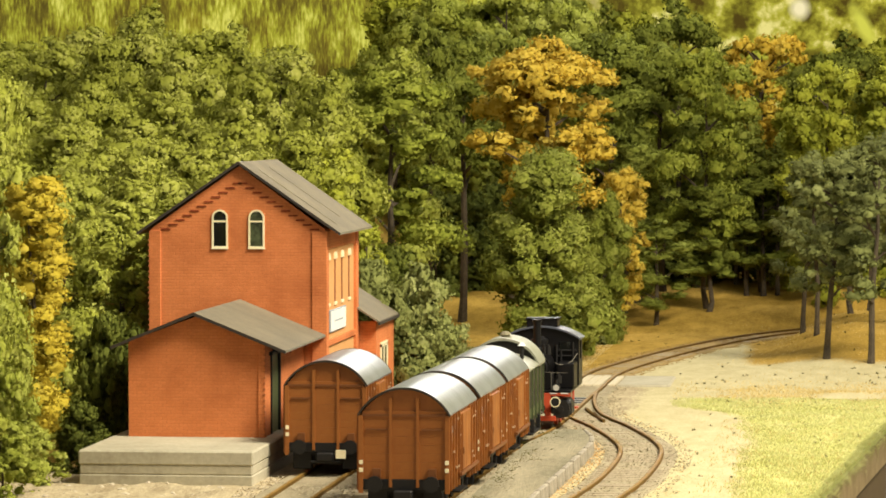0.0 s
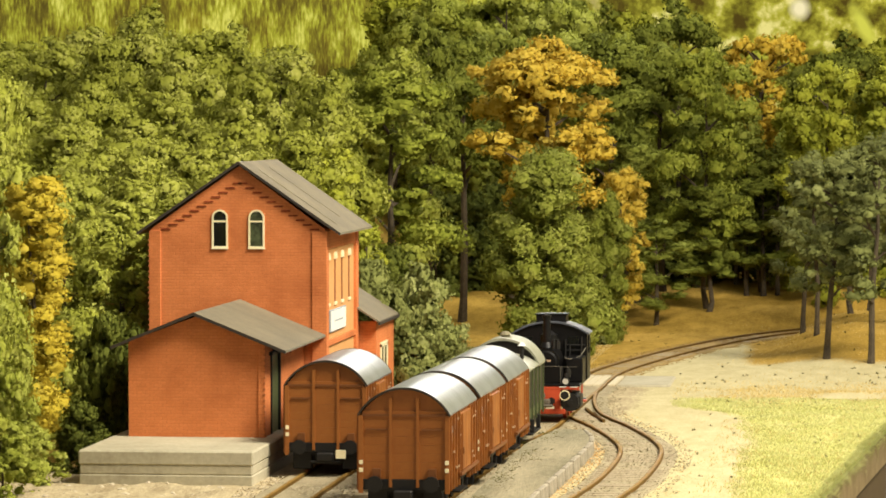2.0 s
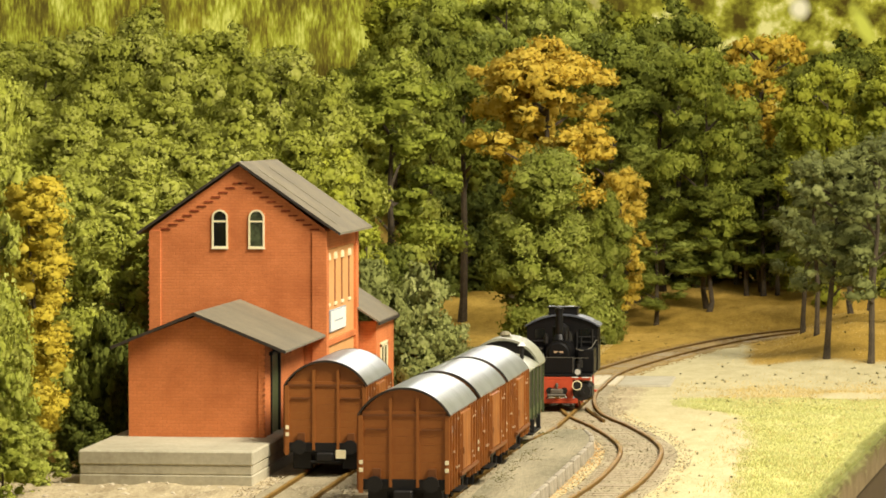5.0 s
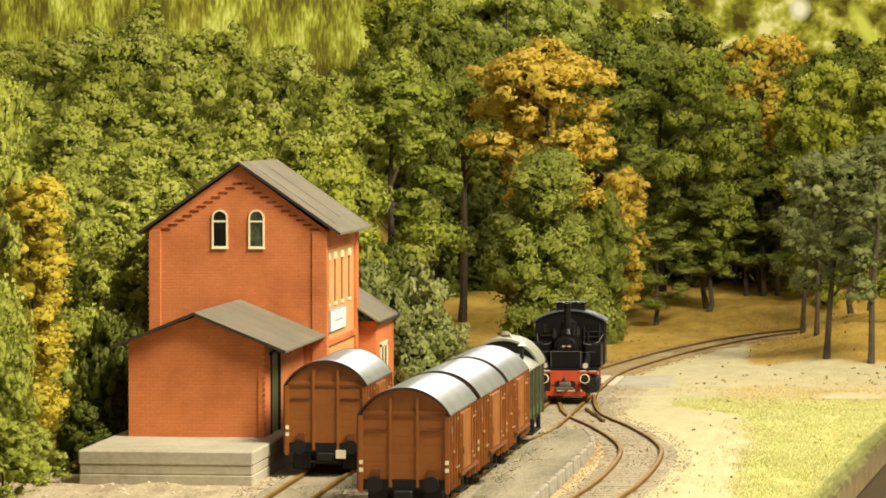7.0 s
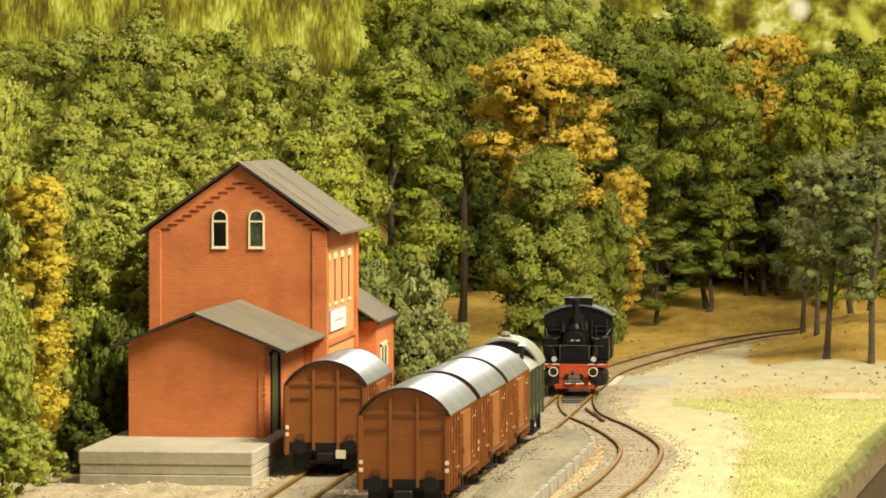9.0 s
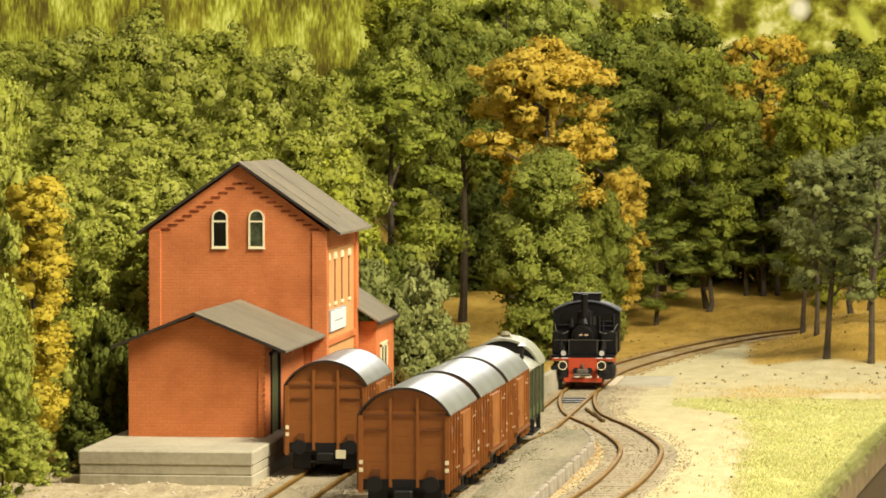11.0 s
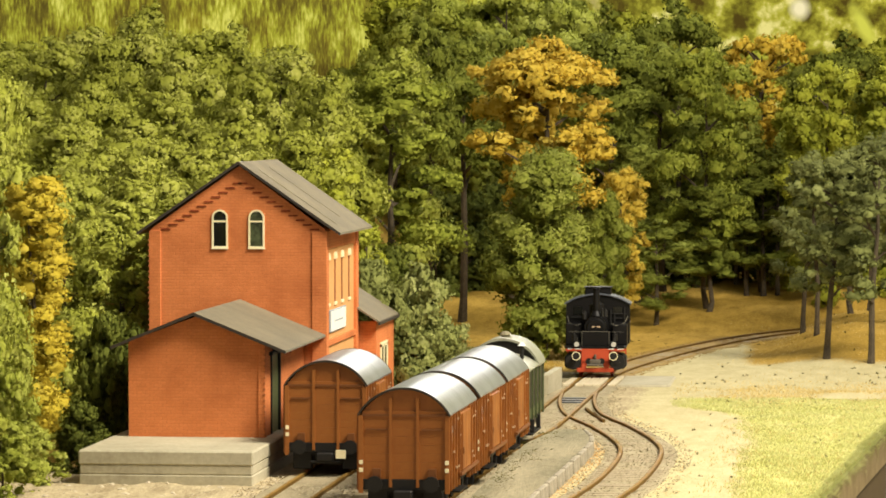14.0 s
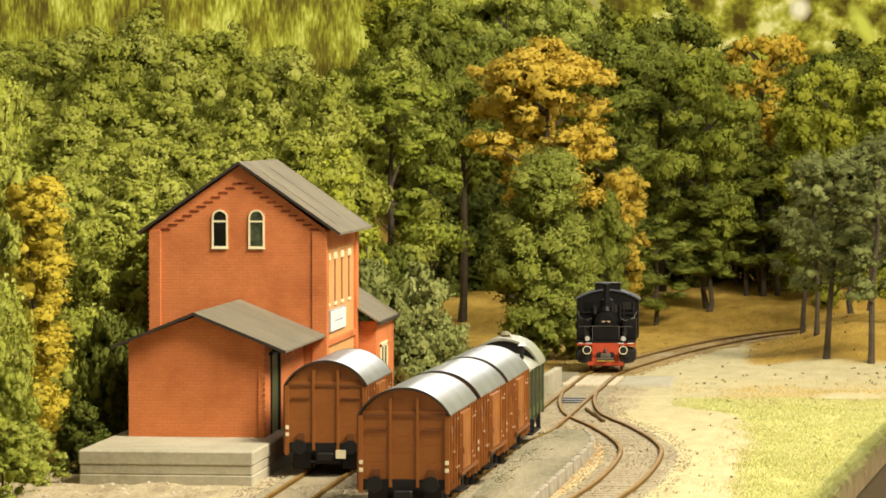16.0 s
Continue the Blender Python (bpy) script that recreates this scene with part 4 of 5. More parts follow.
        cyl(bm, px, 3.42, (z0 + z1) / 2, 0.045, z1 - z0, "z", 8)
        part("pipe", bm, "black", lo)
    for px, y, z, r in ((-0.55, 1.6, 2.86, 0.10), (0.42, 1.9, 2.95, 0.12), (0.9, 1.2, 1.86, 0.13), (-1.02, 1.25, 1.82, 0.12), (0.30, 1.5, 2.98, 0.07)):
        bm = bmesh.new()
        cyl(bm, px, y, z, r, 0.3, "z", 12)
        cyl(bm, px, y, z + 0.18, r * 0.6, 0.12, "z", 10)
        part("fitting", bm, "black", lo)
    for px in (-0.95, 0.95):
        part("cab_window", boxes((px - 0.22, px + 0.22, 3.475, 3.505, 2.82, 3.22), bevel=0.01), "glass", cab, "dark cab window")
    part("lubricator_pipe", boxes((-1.30, -0.66, 0.86, 0.88, 2.14, 2.155), (0.66, 1.30, 0.86, 0.88, 2.14, 2.155)), "grey_rail", lo)
    for sx in (-1, 1):
        bm = bmesh.new()
        tube(bm, [(sx * 0.72, 1.6, 2.5), (sx * 0.9, 1.5, 2.42), (sx * 1.1, 2.0, 2.4), (sx * 1.32, 2.4, 2.5), (sx * 1.45, 3.5, 2.75)], [0.02] * 5, 6)
        part("handrail", bm, "grey_rail", lo)
        bm = bmesh.new()
        cyl(bm, sx * 0.92, 2.4, 1.9, 0.2, 0.9, "z", 14)
        part("air_pump", bm, "black", lo)
        part("side_step", boxes((sx * 1.38 - 0.03, sx * 1.38 + 0.03, 2.3, 2.6, 0.5, 1.4)), "red", lo)
        part("foot_step", boxes((sx * 1.28 - 0.14, sx * 1.28 + 0.14, 4.0, 4.6, 0.5, 0.56)), "red", lo)
    # wheels and rods
    for y in (1.9, 3.2, 4.5):
        bm = bmesh.new()
        for sx in (-0.75, 0.75):
            cyl(bm, sx, 0, 0, WHEEL_R, 0.13, "x", 28)
        cyl(bm, 0, 0, 0, 0.1, 1.7, "x", 10)
        ax = part("driving_wheelset", bm, "red", lo, "red driving wheels with black tyres", at=(0, y, WHEEL_R))
        bm = bmesh.new()
        for sx in (-0.83, 0.83):
            cyl(bm, sx, 0.26, 0, 0.07, 0.1, "x", 10)
            box(bm, sx - 0.02, sx + 0.02, -0.35, -0.1, -0.2, 0.2)
        part("crank_pin", bm, "railtop", ax)
        LEAD.append(ax)
    for sx in (-1, 1):
        rd = part("coupling_rod", boxes((sx * 0.92 - 0.03, sx * 0.92 + 0.03, -1.4, 1.4, -0.07, 0.07), bevel=0.01), "railtop", lo, "bright steel rod", at=(0, 3.2, WHEEL_R))
        RODS.append(rd)
    return lo


RODS = []
loco = build_loco()


# ---- trees ----
def ico():
    bm = bmesh.new()
    bmesh.ops.create_icosphere(bm, subdivisions=1, radius=1.0)
    bm.verts.ensure_lookup_table()
    v = np.array([x.co[:] for x in bm.verts])
    f = np.array([[x.index for x in q.verts] for q in bm.faces])
    bm.free()
    return v, f


ICO_V, ICO_F = ico()


def unit(a):
    return a / (np.linalg.norm(a, axis=-1, keepdims=True) + 1e-9)


def crown_mesh(name, rng, clumps, leaves, leaf):
    """clumps: rows of centre, radii and bough centre. Each is a rough foam lump set all over with torn foam flakes that lie along it."""
    vs, fs, ns, base = [], [], [], 0
    for cx, cy, cz, rx, rz, bx, by, bz in clumps:
        c, b0, rr = np.array((cx, cy, cz)), np.array((bx, by, bz)), np.array((rx, rx, rz))
        bumpy = 1 + rng.normal(0, 0.2, len(ICO_V))
        v = ICO_V * bumpy[:, None] * rr * 0.69 + c
        vs.append(v)
        ns.append(unit(0.5 * unit(ICO_V / rr) + unit(v - b0)))
        fs.append(ICO_F + base)
        base += len(v)
        n = int(leaves * (rx * rx + 2 * rx * rz) / 0.9)
        # flakes gather in small tufts that stick out unevenly
        k = max(5, n // 5)
        t = rng.normal(0, 1, (k, 3))
        t[:, 2] = t[:, 2] * 0.9 + 0.2
        t = unit(t) * rng.uniform(0.74, 1.2, (k, 1))
        pick = rng.integers(0, k, n)
        q = t[pick] + rng.normal(0, 0.2, (n, 3))
        p = q * rr + c
        d = unit(q)
        a = rng.normal(0, 1, (n, 3))
        a = unit(a - 0.6 * d * (a * d).sum(1)[:, None])
        b = unit(np.cross(d + rng.normal(0, 0.45, (n, 3)), a))
        b = np.where((np.cross(a, b) * d).sum(1)[:, None] < 0, -b, b)
        s = leaf * rng.uniform(0.5, 1.3, (n, 1))
        tri = np.stack([p - a * s * 0.6 - b * s * 0.4, p + a * s * 0.6 - b * s * 0.4, p + b * s * 0.75], 1).reshape(-1, 3)
        nn = unit(0.45 * d + 0.95 * unit(p - b0) + 1.1 * (q - t[pick]) + 0.12 * rng.normal(0, 1, (n, 3)))
        vs.append(tri)
        ns.append(np.repeat(nn, 3, 0))
        fs.append(np.arange(3 * n).reshape(-1, 3) + base)
        base += 3 * n
    me = bpy.data.meshes.new(name)
    me.from_pydata((np.concatenate(vs) * S).tolist(), [], np.concatenate(fs).tolist())
    me.polygons.foreach_set("use_smooth", [True] * len(me.polygons))
    me.normals_split_custom_set_from_vertices(np.concatenate(ns).tolist())
    return me


def make_tree(kind, leaf_mat, label, seed, h=12.0, w=6.0, clear=0.15, n=70, size=0.8, flat=0.6, profile=(0.55, 1.0, 0.35), leaves=90, leaf=0.2, gap=0.0, lean=0.0, cat="tree"):
    rng = np.random.default_rng(seed)
    tr = thing(kind, 0, 0, 0, 0, label, cat, "layout trees")
    clumps, limbs = [], []
    for i in range(n):
        f = (i + rng.uniform(0, 1)) / n
        lo, mid, top = profile
        r = (lo + (mid - lo) * min(1, f / 0.4)) if f < 0.4 else (mid + (top - mid) * ((f - 0.4) / 0.6) ** 1.3)
        ang = i * 2.399 + rng.uniform(-0.6, 0.6)
        bough = size * rng.uniform(0.65, 1.4) * (0.7 + 0.3 * r)
        rad = max(0.05, 0.5 * w * r * rng.uniform(0.68, 1.12) - bough * 0.6) * (1 - max(0, f - 0.9) * 9)
        fz = (f if f < 0.8 else 0.8 + (f - 0.8) * 0.6) / 0.92
        z = h * (clear + (1 - clear) * fz) - bough * 0.45 + rng.normal(0, 0.2)
        cx, cy = rad * math.cos(ang) + lean * f, rad * math.sin(ang)
        for k in range(9):
            d = rng.normal(0, 1, 3)
            d /= np.linalg.norm(d)
            d[2] = d[2] * 0.8 + 0.3
            s = bough * rng.uniform(0.28, 0.46)
            clumps.append((cx + d[0] * bough * 0.66, cy + d[1] * bough * 0.66, z + d[2] * bough * flat * 0.8 - gap * rng.uniform(0, 1) * abs(d[0] + d[1]) * bough, s, s * (0.45 + 0.5 * flat), cx, cy, z - bough * 0.3))
        if i % 2 == 0 and rad > 0.5:
            limbs.append(((cx, cy, z), max(clear * h * 0.7, z - rad * 0.55)))
    bm = bmesh.new()
    zs = [0, 0.08, 0.3, 0.6, 0.92]
    tube(bm, [(rng.normal(0, 0.10) + lean * q, rng.normal(0, 0.10), h * q - (0.3 if q == 0 else 0)) for q in zs], [h * k * (0.88 if clear > 0.3 else 0.8) for k in (0.024, 0.017, 0.015, 0.010, 0.003)], 7)
    for c, z0 in limbs:
        tube(bm, [(lean * z0 / h, 0, z0), (c[0] * 0.5, c[1] * 0.5, (z0 + c[2]) / 2 + 0.12), (c[0] * 0.95, c[1] * 0.95, c[2])], [h * 0.007, h * 0.005, h * 0.002], 4)
    part("trunk", bm, "bark", tr, "grey-brown trunk with limbs")
    me = crown_mesh("crown", rng, clumps, leaves, leaf)
    me.materials.append(M[leaf_mat])
    cr = new("crown", me)
    cr.parent = tr
    return tr, h, w


PLACED = {}


def plant(kind, u, v, top, width, turn=None):
    """A tree whose crown reaches the height top at the plan place u, v."""
    tr, h, w = kind
    z = ground_z(u, v) - 0.1
    k, m = (top - z) / h, width / w
    mat = pose(u * S, v * S, z * S, 0, 0, random.uniform(0, 360) if turn is None else turn) @ Matrix.Diagonal((m, m, k, 1))
    if tr.name not in PLACED:
        PLACED[tr.name] = True
        tr.matrix_basis = mat
        return tr
    return copy_thing_scaled(tr, mat)


def copy_thing_scaled(tr, mat):
    ob = copy_thing(tr, Matrix.Identity(4))
    ob.matrix_basis = mat
    return ob


LEAFY = "bushy green broadleaf model tree with foam clumps"
green = [make_tree("broadleaf_tree", "leaf_green", LEAFY, 10 + i, 12, 6, 0.04, 16, 1.6, 0.75, (0.85, 1.0, 0.40), 165, 0.152) for i in range(3)]
canopy = [make_tree("broadleaf_tree", "leaf_green", LEAFY, 15 + i, 12, 6, 0.46, 10, 1.7, 0.7, (0.95, 1.0, 0.45), 160, 0.155) for i in range(3)]
raised = [make_tree("broadleaf_tree", "leaf_forest", "bushy deep green broadleaf tree beside the line", 20 + i, 12, 6, 0.05, 30, 1.55, 0.8, (0.95, 1.0, 0.5), 165, 0.152) for i in range(2)]
bush = [make_tree("grey_green_bush", "leaf_grey", "grey-green foam shrub beside the station", 30 + i, 5, 4, 0.0, 13, 1.0, 0.8, (0.9, 1.0, 0.45), 260, 0.13, cat="shrub") for i in range(2)]
tall = [make_tree("tall_tree", "leaf_mid", "tall layered green tree with a dark visible trunk", 40 + i, 14, 6.5, 0.22, 16, 1.4, 0.42, (0.65, 1.0, 0.55), 155, 0.15, 0.2) for i in range(2)]
orange = [make_tree("autumn_tree", "leaf_orange", "orange autumn tree with layered foliage", 50 + i, 14, 6.5, (0.5, 0.2, 0.45)[i], (30, 30, 34)[i], (1.2, 1.2, 0.95)[i], 0.55, ((0.55, 1.0, 0.75), (0.55, 1.0, 0.75), (0.25, 0.35, 1.15))[i], 155, 0.15, 0.2) for i in range(3)]
dark = [make_tree("dark_tree", "leaf_dark", "tall dark green layered forest tree", 60 + i, 14, 6.0, 0.25, 17, 1.4, 0.45, (0.8, 1.0, 0.45), 155, 0.15, 0.2) for i in range(3)]
olive = [make_tree("olive_green_tree", "leaf_mid", "broad olive-green forest tree in flat layers", 100 + i, 14, 7.5, 0.3, 18, 1.6, 0.40, (0.75, 1.0, 0.6), 160, 0.15, 0.2) for i in range(2)]
high = [make_tree("dark_tree", "leaf_dark", "tall dark green forest tree on a high bare trunk", 66 + i, 14, 6.0, 0.5, 13, 1.35, 0.45, (0.8, 1.0, 0.45), 155, 0.15, 0.2) for i in range(2)]
pine = [make_tree("pine_tree", "leaf_pine", "grey-green pine with a bare leaning trunk", 70 + i, 11, 5, 0.36, 20, 0.95, 0.55, (0.7, 1.0, 0.6), 190, 0.10, 0.15, lean=0.5 - i) for i in range(2)]
under = make_tree("undergrowth_shrub", "leaf_shade", "low forest undergrowth, shade of the gaps put into its dark green", 33, 5, 4.5, 0.0, 18, 0.95, 0.75, (0.95, 1.0, 0.4), 155, 0.15, cat="shrub")
yellow = make_tree("yellow_tree", "leaf_yellow", "slender yellow autumn tree", 80, 10, 2.4, 0.18, 26, 0.72, 0.8, (0.9, 1.0, 0.8), 240, 0.10, 0.1)
shrub = [make_tree("leafy_shrub", "leaf_mid", "light green foam shrub at the layout's front", 35 + i, 5, 4, 0.0, 16, 0.9, 0.8, (0.95, 1.0, 0.5), 170, 0.115, cat="shrub") for i in range(2)]
bright = [make_tree("young_tree", "leaf_bright", "yellow-green young tree in full leaf", 90 + i, 12, 5, 0.06, 22, 1.05, 0.7, (0.7, 1.0, 0.45), 165, 0.145, 0.1) for i in range(2)]


def build_woods():
    for i, (u, v, top, w) in enumerate([(-15.4, 186, 10.1, 5.6), (-13.4, 202, 8.0, 3.0), (-14.4, 190, 7.0, 3.0)]):
        plant(raised[i % 2], u, v, top, w)
    for i, (u, v, top, w) in enumerate([(-17.9, 152, 5.8, 3.7), (-18.9, 150.5, 5.0, 2.8), (-17.3, 157, 3.4, 2.7), (-20.5, 155, 6.0, 3.4), (-13.8, 203, 0.75, 1.0), (-14.6, 204, 0.6, 0.9), (-13.4, 199.6, 0.3, 0.9), (-18.2, 164, 2.4, 2.4)]):
        plant(bush[i % 2], u, v, top, w)
    for i, (u, v, top, w) in enumerate([(-22.8, 182, 15.0, 7.5), (-26.9, 190, 14.8, 4.8), (-25.0, 200, 16.5, 6)]):
        plant(tall[i % 2], u, v, top, w, (20, 140, 75)[i])
    for i, (u, v, top, w) in enumerate([(-16.6, 200, 16.2, 8.6), (-12.7, 206, 9.4, 3.4), (-5.4, 229, 17.5, 6.2)]):
        plant(orange[i], u, v, top, w, (0, 120, 60)[i])
    for i, (u, v, top, w) in enumerate([(-12.7, 223, 11.3, 5.3), (-7.0, 232, 11.5, 4.8), (-11.1, 214, 6.4, 4.4), (-8.2, 220, 8.6, 5.0), (-5.2, 227, 9.2, 5.0), (-13.2, 219, 7.5, 4.2),                                         (-4.0, 234, 12, 5), (-1.0, 232, 12, 6), (3, 228, 12, 6), (-6.5, 236, 14, 7), (-4.3, 227, 10.6, 4.6), (-6.3, 228, 13.2, 4.4)]):
        plant(dark[i % 3], u, v, top, w)
    for i, (u, v, top, w) in enumerate([(-22.6, 215, 17.3, 6.7), (-20.4, 222, 17.5, 5.5), (-14.4, 224, 17.5, 6.9), (-24.3, 212, 17.9, 4.6), (-11.5, 228, 17, 6), (-17, 232, 17, 7)]):
        plant(high[i % 2], u, v, top, w)
    for i, (u, v, top, w) in enumerate([(-2.4, 200, 10.5, 4.3), (-1.6, 195, 10.0, 4.2), (-1.0, 185, 10.6, 5.0), (1.2, 183, 11.0, 5.0), (0.1, 205, 10.6, 4.7), (1.3, 210, 11.2, 4.9), (2.6, 196, 11, 5)]):
        plant(pine[i % 2], u, v, top, w)
    for i, (u, v, top, w) in enumerate([(-1.3, 222, 15.9, 4.9), (2.4, 226, 15.2, 5.2), (-2.8, 228, 13.2, 4.6), (-21.0, 158.5, 7.7, 2.6), (-24, 166, 11.0, 4.5), (-3.2, 230, 11.8, 4.4)]):
        plant(bright[i % 2], u, v, top, w)
    # undergrowth added to darken the gaps behind the trunks
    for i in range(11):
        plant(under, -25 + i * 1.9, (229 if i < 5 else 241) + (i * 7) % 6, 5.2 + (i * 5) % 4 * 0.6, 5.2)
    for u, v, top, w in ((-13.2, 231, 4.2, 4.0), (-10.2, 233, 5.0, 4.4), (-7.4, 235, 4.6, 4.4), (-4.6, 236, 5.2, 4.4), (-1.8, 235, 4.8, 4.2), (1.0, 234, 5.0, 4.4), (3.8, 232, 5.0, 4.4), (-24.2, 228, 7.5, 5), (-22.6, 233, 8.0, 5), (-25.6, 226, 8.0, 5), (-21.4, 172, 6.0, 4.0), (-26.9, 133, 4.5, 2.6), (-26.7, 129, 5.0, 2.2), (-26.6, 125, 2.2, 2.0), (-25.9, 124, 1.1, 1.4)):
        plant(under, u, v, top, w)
    plant(yellow, -28.0, 123.5, 9.9, 3.1)
    plant(shrub[0], -27.2, 119.6, 2.0, 2.4)
    plant(shrub[1], -28.3, 116.5, 7.0, 3.0)
    plant(shrub[0], -27.8, 119.5, 4.8, 2.5)
    plant(shrub[1], -27.0, 114.5, 2.3, 2.6)
    plant(yellow, -27.7, 121.9, 9.3, 2.5)
    for i, (u, v, top, w) in enumerate([(-28.9, 119, 12.3, 3.4), (-28.0, 112, 8.8, 3.0), (-30, 126, 13.4, 4.2), (-29, 133, 9.5, 4)]):
        plant(green[i % 3], u, v, top, w)
    for i, (u, v, top, w) in enumerate([(-30.2, 243, 18.9, 6.5), (-27.0, 239, 20.6, 8.0), (-22.6, 241, 21.4, 8.5), (-18.6, 239, 20.0, 7.5), (-14.6, 238, 18.2, 6.0), (-8.6, 222, 16.5, 6.4)]):
        plant(olive[i % 2], u, v, top, w)
    # the far, highest row
    for i in range(16):
        u = -36 + i * 2.75
        plant((dark, dark, bright)[i % 3][i % 2], u, 244 + (i * 5) % 9, 15.4 + 5.6 * ss(u, -33, -30) - 1.3 * ss(u, -20, -15) - 2.6 * ss(u, -12, -8) + (i * 7) % 4 * 0.4, 6.5)
    # the dense wooded slope behind the station
    rng = random.Random(5)
    for row in range(9):
        v = 138 + row * 8.0
        left, right = v * -0.245, v * (-0.165 if v < 150 else -0.142)
        u = left + rng.uniform(0, 3)
        while u < right:
            w = rng.uniform(4.6, 6.6)
            top = 8.6 + (v - 138) * 0.109 + rng.uniform(-0.6, 0.3) + 1.4 * ss(-u, 30, 40) + 1.3 * ss(u, -44, -39) * ss(v, 178, 190)
            plant(rng.choice(green if row == 0 else canopy), u, v + rng.uniform(-2, 2), top, w)
            u += w * 0.66


build_woods()


# ---- ground cover ----
def flakes(name, mat, rng, spots, size, up, label, category):
    """Small loose flakes or blades: rows of plan places."""
    n = len(spots)
    u, v = spots[:, 0], spots[:, 1]
    z = np.array([ground_z(a, b) for a, b in spots])
    p = np.stack([u, v, z], 1)
    ang = rng.uniform(0, 2 * np.pi, n)
    s = size * rng.uniform(0.5, 1.3, n)
    a = np.stack([np.cos(ang) * s, np.sin(ang) * s, np.zeros(n)], 1)
    tip = np.stack([rng.normal(0, 0.5, n) * s, rng.normal(0, 0.5, n) * s, s * up * rng.uniform(0.6, 1.5, n)], 1)
    low = np.array((0, 0, -0.02))
    tri = np.stack([p - a * 0.5 + low, p + a * 0.5 + low, p + tip], 1).reshape(-1, 3)
    me = bpy.data.meshes.new(name)
    me.from_pydata((tri * S).tolist(), [], np.arange(3 * n).reshape(-1, 3).tolist())
    me.materials.append(M[mat])
    return tagged(new(name, me), label, category, kind="stuff")


def build_cover():
    rng = np.random.default_rng(3)
    M["grass"] = foliage("straw_green_static_grass", "A2A458", "CACA84", "E4E2AE")
    M["straw"] = foliage("straw_grass", "BCA464", "DCC688", "EEDCAA")
    M["litter"] = foliage("orange_leaf_litter", "C48C48", "DCAC6A", "EECA92")
    M["weed"] = foliage("dark_weeds", "3C3A1C", "5A5628", "7A7238")
    q = rng.uniform((-8, 108), (9, 161), (300000, 2))
    q = np.array([p for p in q if p[0] < edge_u(p[1]) - 0.02 and p[0] > field_u(p[1]) + 0.6 * noise.noise((p[0] * .5, p[1] * .3, 0)) + rng.exponential(0.35) - 0.3
                  and noise.noise((p[0] * .8, p[1] * .35, 4)) > -0.42 + 0.3 * rng.uniform(-1, 1)])
    flakes("field_grass", "grass", rng, q, 0.05, 1.2, "short yellow-green static grass on the field", "grass")
    q = np.concatenate([np.stack([rng.uniform(-9, 12, 22000), rng.normal(164, 3.2, 22000)], 1), rng.uniform((-7, 112), (10, 215), (5000, 2)), rng.uniform((-5, 112), (6, 160), (14000, 2)), rng.uniform((-16.5, 177), (-12.8, 200), (9000, 2))])
    q = np.array([p for p in q if p[0] < edge_u(p[1]) and (p[0] > -6.3 - 1.6 * ss(p[1], 156, 160) + rng.exponential(1.2) or p[1] > 178) and abs(p[0] - on_line(MAIN, p[1])) > 1.6 and noise.noise((p[0] * .4, p[1] * .2, 7)) > -0.25 + 0.3 * rng.uniform(-1, 1)])
    flakes("straw_tufts", "straw", rng, q, 0.05, 1.3, "pale straw fibres on the sand", "grass")
    q = np.concatenate([rng.uniform((-7.8, 114), (9, 158), (150, 2)), rng.uniform((-7.5, 158.5), (9, 161), (60, 2)), rng.uniform((-8.5, 168), (9, 178), (50, 2)), rng.uniform((-16, 178), (9, 212), (70, 2))])
    q = np.concatenate([q + rng.normal(0, (0.04, 0.12), q.shape) for k in range(6)])
    q = np.array([p for p in q if p[0] < edge_u(p[1]) and (p[0] > -6.2 or p[1] > 160) and abs(p[0] - on_line(MAIN, p[1])) > 1.8])
    flakes("dark_weeds", "weed", rng, q, 0.07, 1.0, "small dark weed specks on sand and field", "weeds")
    q = np.stack([rng.normal(-11.2, 0.3, 1500), rng.uniform(106, 138, 1500)], 1)
    q = np.array([p for p in q if noise.noise((p[0], p[1] * .4, 2)) > 0.0])
    moss = flakes("platform_moss", "weed", rng, q, 0.09, 0.12, "dark moss and cinders on the platform", "moss")
    moss.location.z = 0.47 * S
    i = rng.integers(0, len(BRANCH), 5000)
    q = np.array([(BRANCH[k].x + rng.choice((-1.75, -1.5, 1.8, 0.0), p=(0.58, 0.28, 0.10, 0.04)) + rng.normal(0, 0.24), BRANCH[k].y + rng.normal(0, 0.4)) for k in i if BRANCH[k].y < 153])
    flakes("leaf_litter", "litter", rng, q, 0.125, 0.18, "orange leaf litter along the branch track", "leaves")

    for nm, line, lo_v, hi_v, mt in (("track_gravel", MAIN, 104, 174, "ballast"), ("far_track_gravel", MAIN, 174, 215, "ballast_brown"), ("branch_gravel", BRANCH, 104, 160, "ballast"), ("siding_gravel", SIDING, 104, 124, "gravel_pale")):
        ks = [k for k, p in enumerate(line) if lo_v < p.y < hi_v]
        ks = rng.choice(ks, 7000)
        q = np.array([(line[k].x + rng.uniform(-1.9, 1.9), line[k].y + rng.uniform(-0.4, 0.4)) for k in ks])
        ob = flakes(nm, mt, rng, q, 0.075, 0.22, "loose pale gravel between the rails", "gravel")
        ob.location.z = 0.052 * S
    # fibres hanging over the layout's edge
    n = 9000
    v = rng.uniform(100, 150, n)
    u = np.array([edge_u(a) for a in v])
    z = np.array([ground_z(a, b) - 0.14 for a, b in zip(u, v)])
    tuft = np.array([max(0.0, noise.noise((a * 0.9, 0, 3)) + 0.5 * noise.noise((a * 3.1, 0, 5)) + 0.25) for a in v])
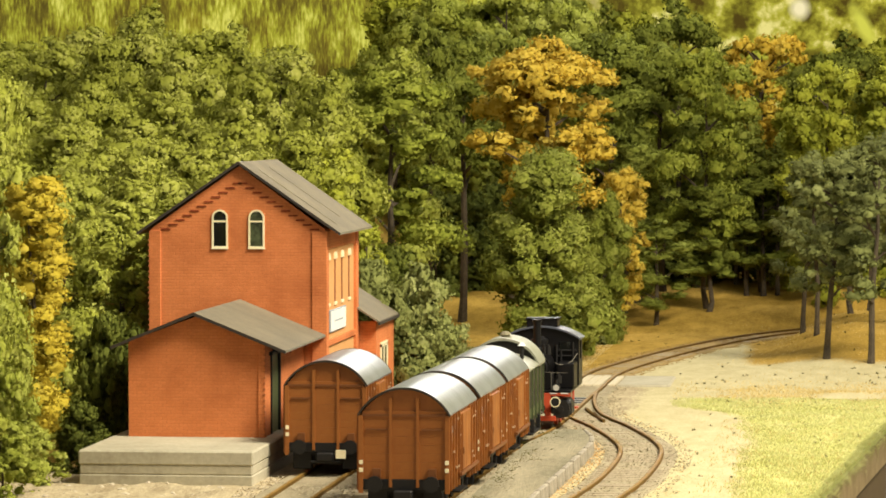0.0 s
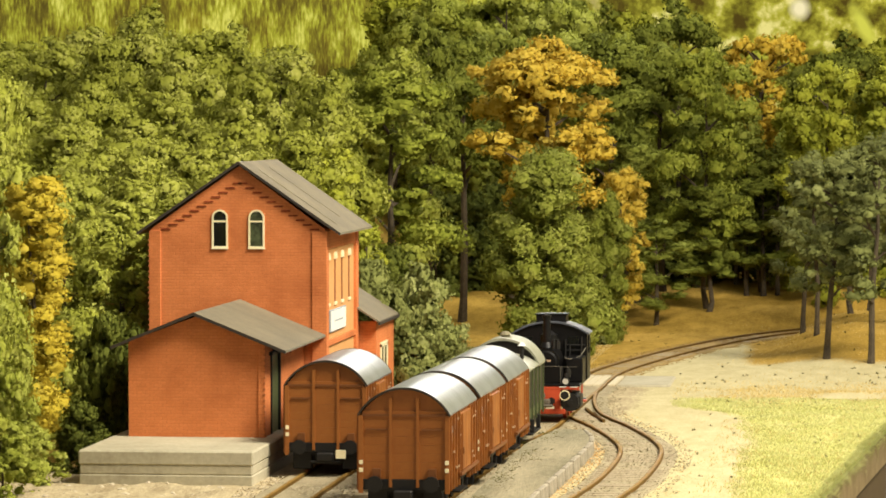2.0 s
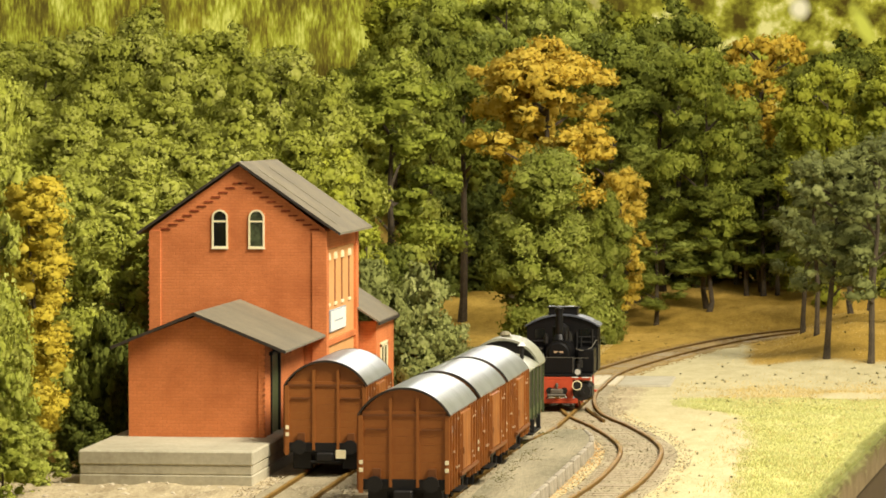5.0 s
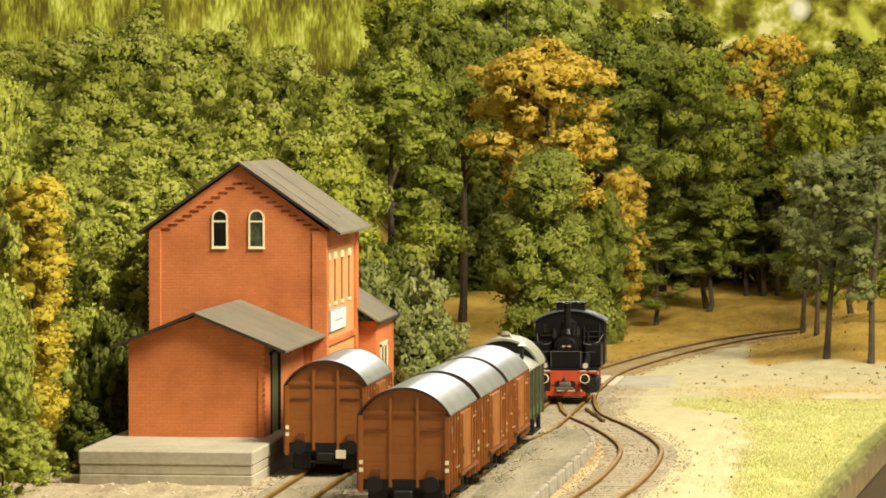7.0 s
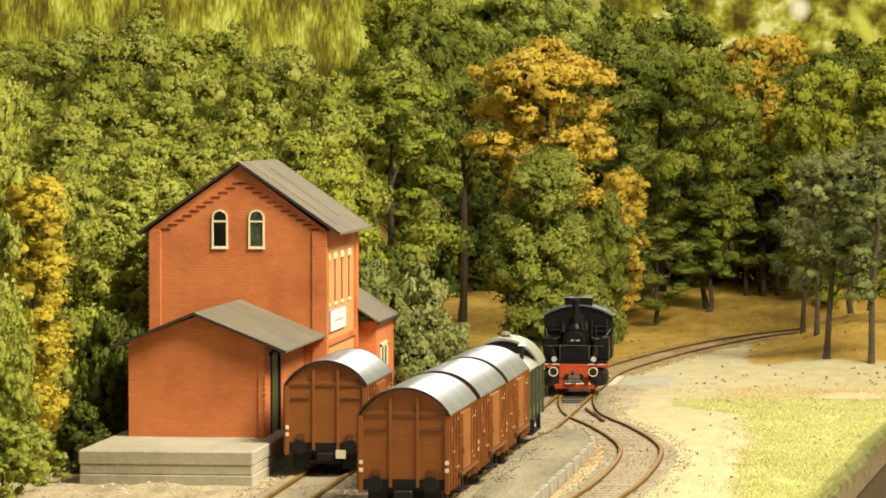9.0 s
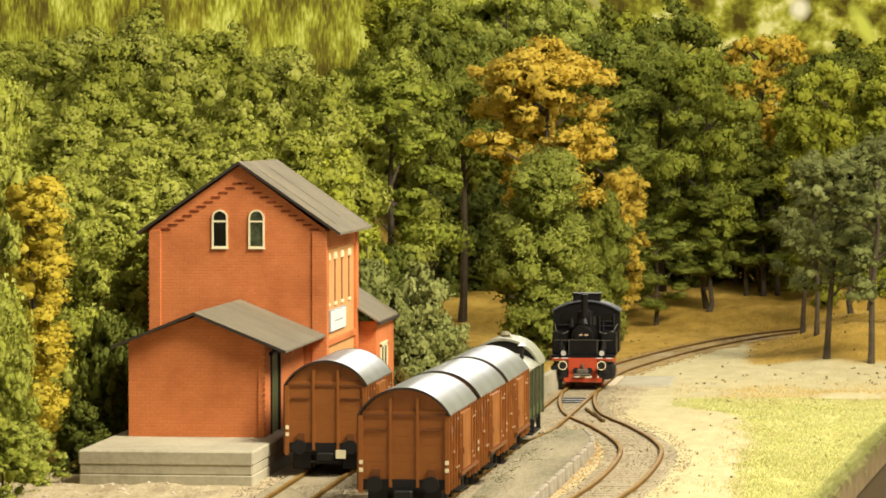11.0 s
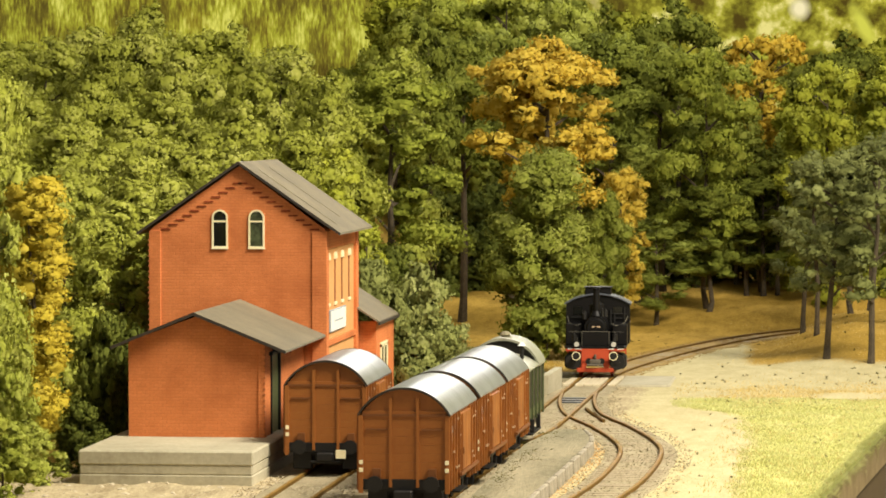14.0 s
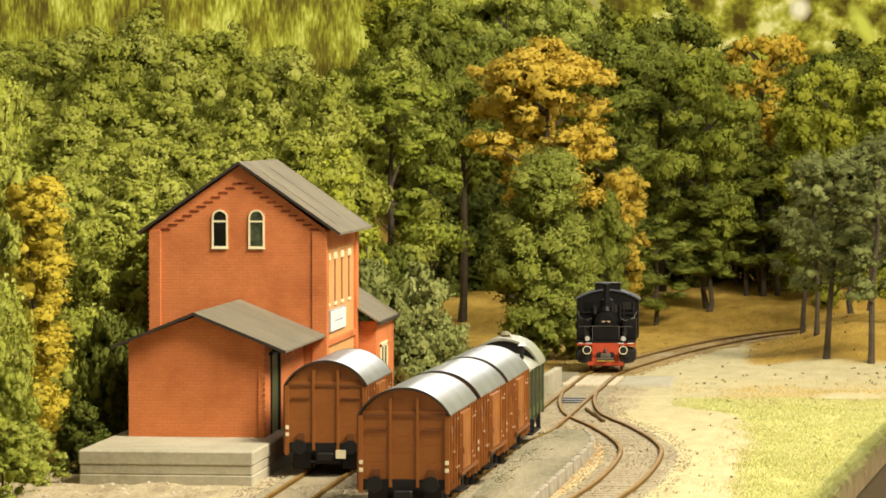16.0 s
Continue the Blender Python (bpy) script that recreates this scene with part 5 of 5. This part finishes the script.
    top = np.stack([u - rng.uniform(0.0, 0.35, n), v, z + rng.uniform(0.1, 0.3, n)], 1)
    side = np.stack([np.zeros(n), rng.uniform(0.015, 0.04, n), np.zeros(n)], 1)
    tip = np.stack([u + rng.uniform(0.03, 0.2, n), v + rng.normal(0, 0.15, n), z - 0.05 - rng.uniform(0.1, 1.0, n) * tuft * 1.1], 1)
    tri = np.stack([top + side, top - side, tip], 1).reshape(-1, 3)
    me = bpy.data.meshes.new("edge_fringe")
    me.from_pydata((tri * S).tolist(), [], np.arange(3 * n).reshape(-1, 3).tolist())
    me.polygons.foreach_set("use_smooth", [True] * len(me.polygons))
    me.normals_split_custom_set_from_vertices([(0.35, -0.25, 0.9)] * len(me.vertices))
    me.materials.append(M["grass"])
    tagged(new("edge_fringe", me), "grass fibres hanging over the layout edge", "grass", kind="stuff")


build_cover()


def build_stones():
    """Pebbles on the sandy bank before the platform."""
    rng = np.random.default_rng(9)
    vs, fs, base = [], [], 0
    for i in range(260):
        u, v = rng.uniform(-27, -18.9), rng.uniform(108, 119.6)
        r = 0.03 + 0.13 * rng.uniform() ** 4
        w = ICO_V * (r * rng.uniform(0.7, 1.3, (len(ICO_V), 1))) * (1, 1, 0.6) + (u, v, ground_z(u, v) - r * 0.15)
        vs.append(w)
        fs.append(ICO_F + base)
        base += len(w)
    me = bpy.data.meshes.new("pebbles")
    me.from_pydata((np.concatenate(vs) * S).tolist(), [], np.concatenate(fs).tolist())
    me.materials.append(M["gravel_pale"])
    tagged(new("pebbles", me), "pale pebbles strewn on the sandy bank", "stones", kind="stuff")


build_stones()


# ---- what moves: the locomotive backs away up the line, its wheels and rods turning ----
TRAVEL = [(0.0, 142.25), (2.0, 145.8), (4.0, 149.5), (6.5, 154.4), (9.0, 159.8), (11.5, 165.1), (14.0, 170.8), (16.0, 175.45)]


def front_at(t):
    for (a, p), (b, q) in zip(TRAVEL, TRAVEL[1:]):
        if t <= b:
            return p + (q - p) * (t - a) / (b - a)
    return TRAVEL[-1][1]


def motions():
    rows, spins, rods = [], [], []
    for i in range(81):
        t = i * 0.2
        v = front_at(t)
        turn = -0.9 + 1.1 * ss(t, -3, 7) + 1.8 * ss(t, 4, 18)
        rows.append((t, pose(on_line(MAIN, v) * S, v * S, 0, 0, 0, turn)))
        roll = -(v - TRAVEL[0][1]) / WHEEL_R
        spins.append((t, roll))
        rods.append((t, 0.26 * math.cos(roll), 0.26 * math.sin(roll)))
    walk(loco, rows)
    for ax in LEAD:
        y = ax.location.y
        walk(ax, [(t, Matrix.Translation((0, y, WHEEL_R * S)) @ Matrix.Rotation(a, 4, "X")) for t, a in spins])
    for rd in RODS:
        y = rd.location.y
        walk(rd, [(t, Matrix.Translation((0, y + a * S, (WHEEL_R + b) * S))) for t, a, b in rods])


motions()
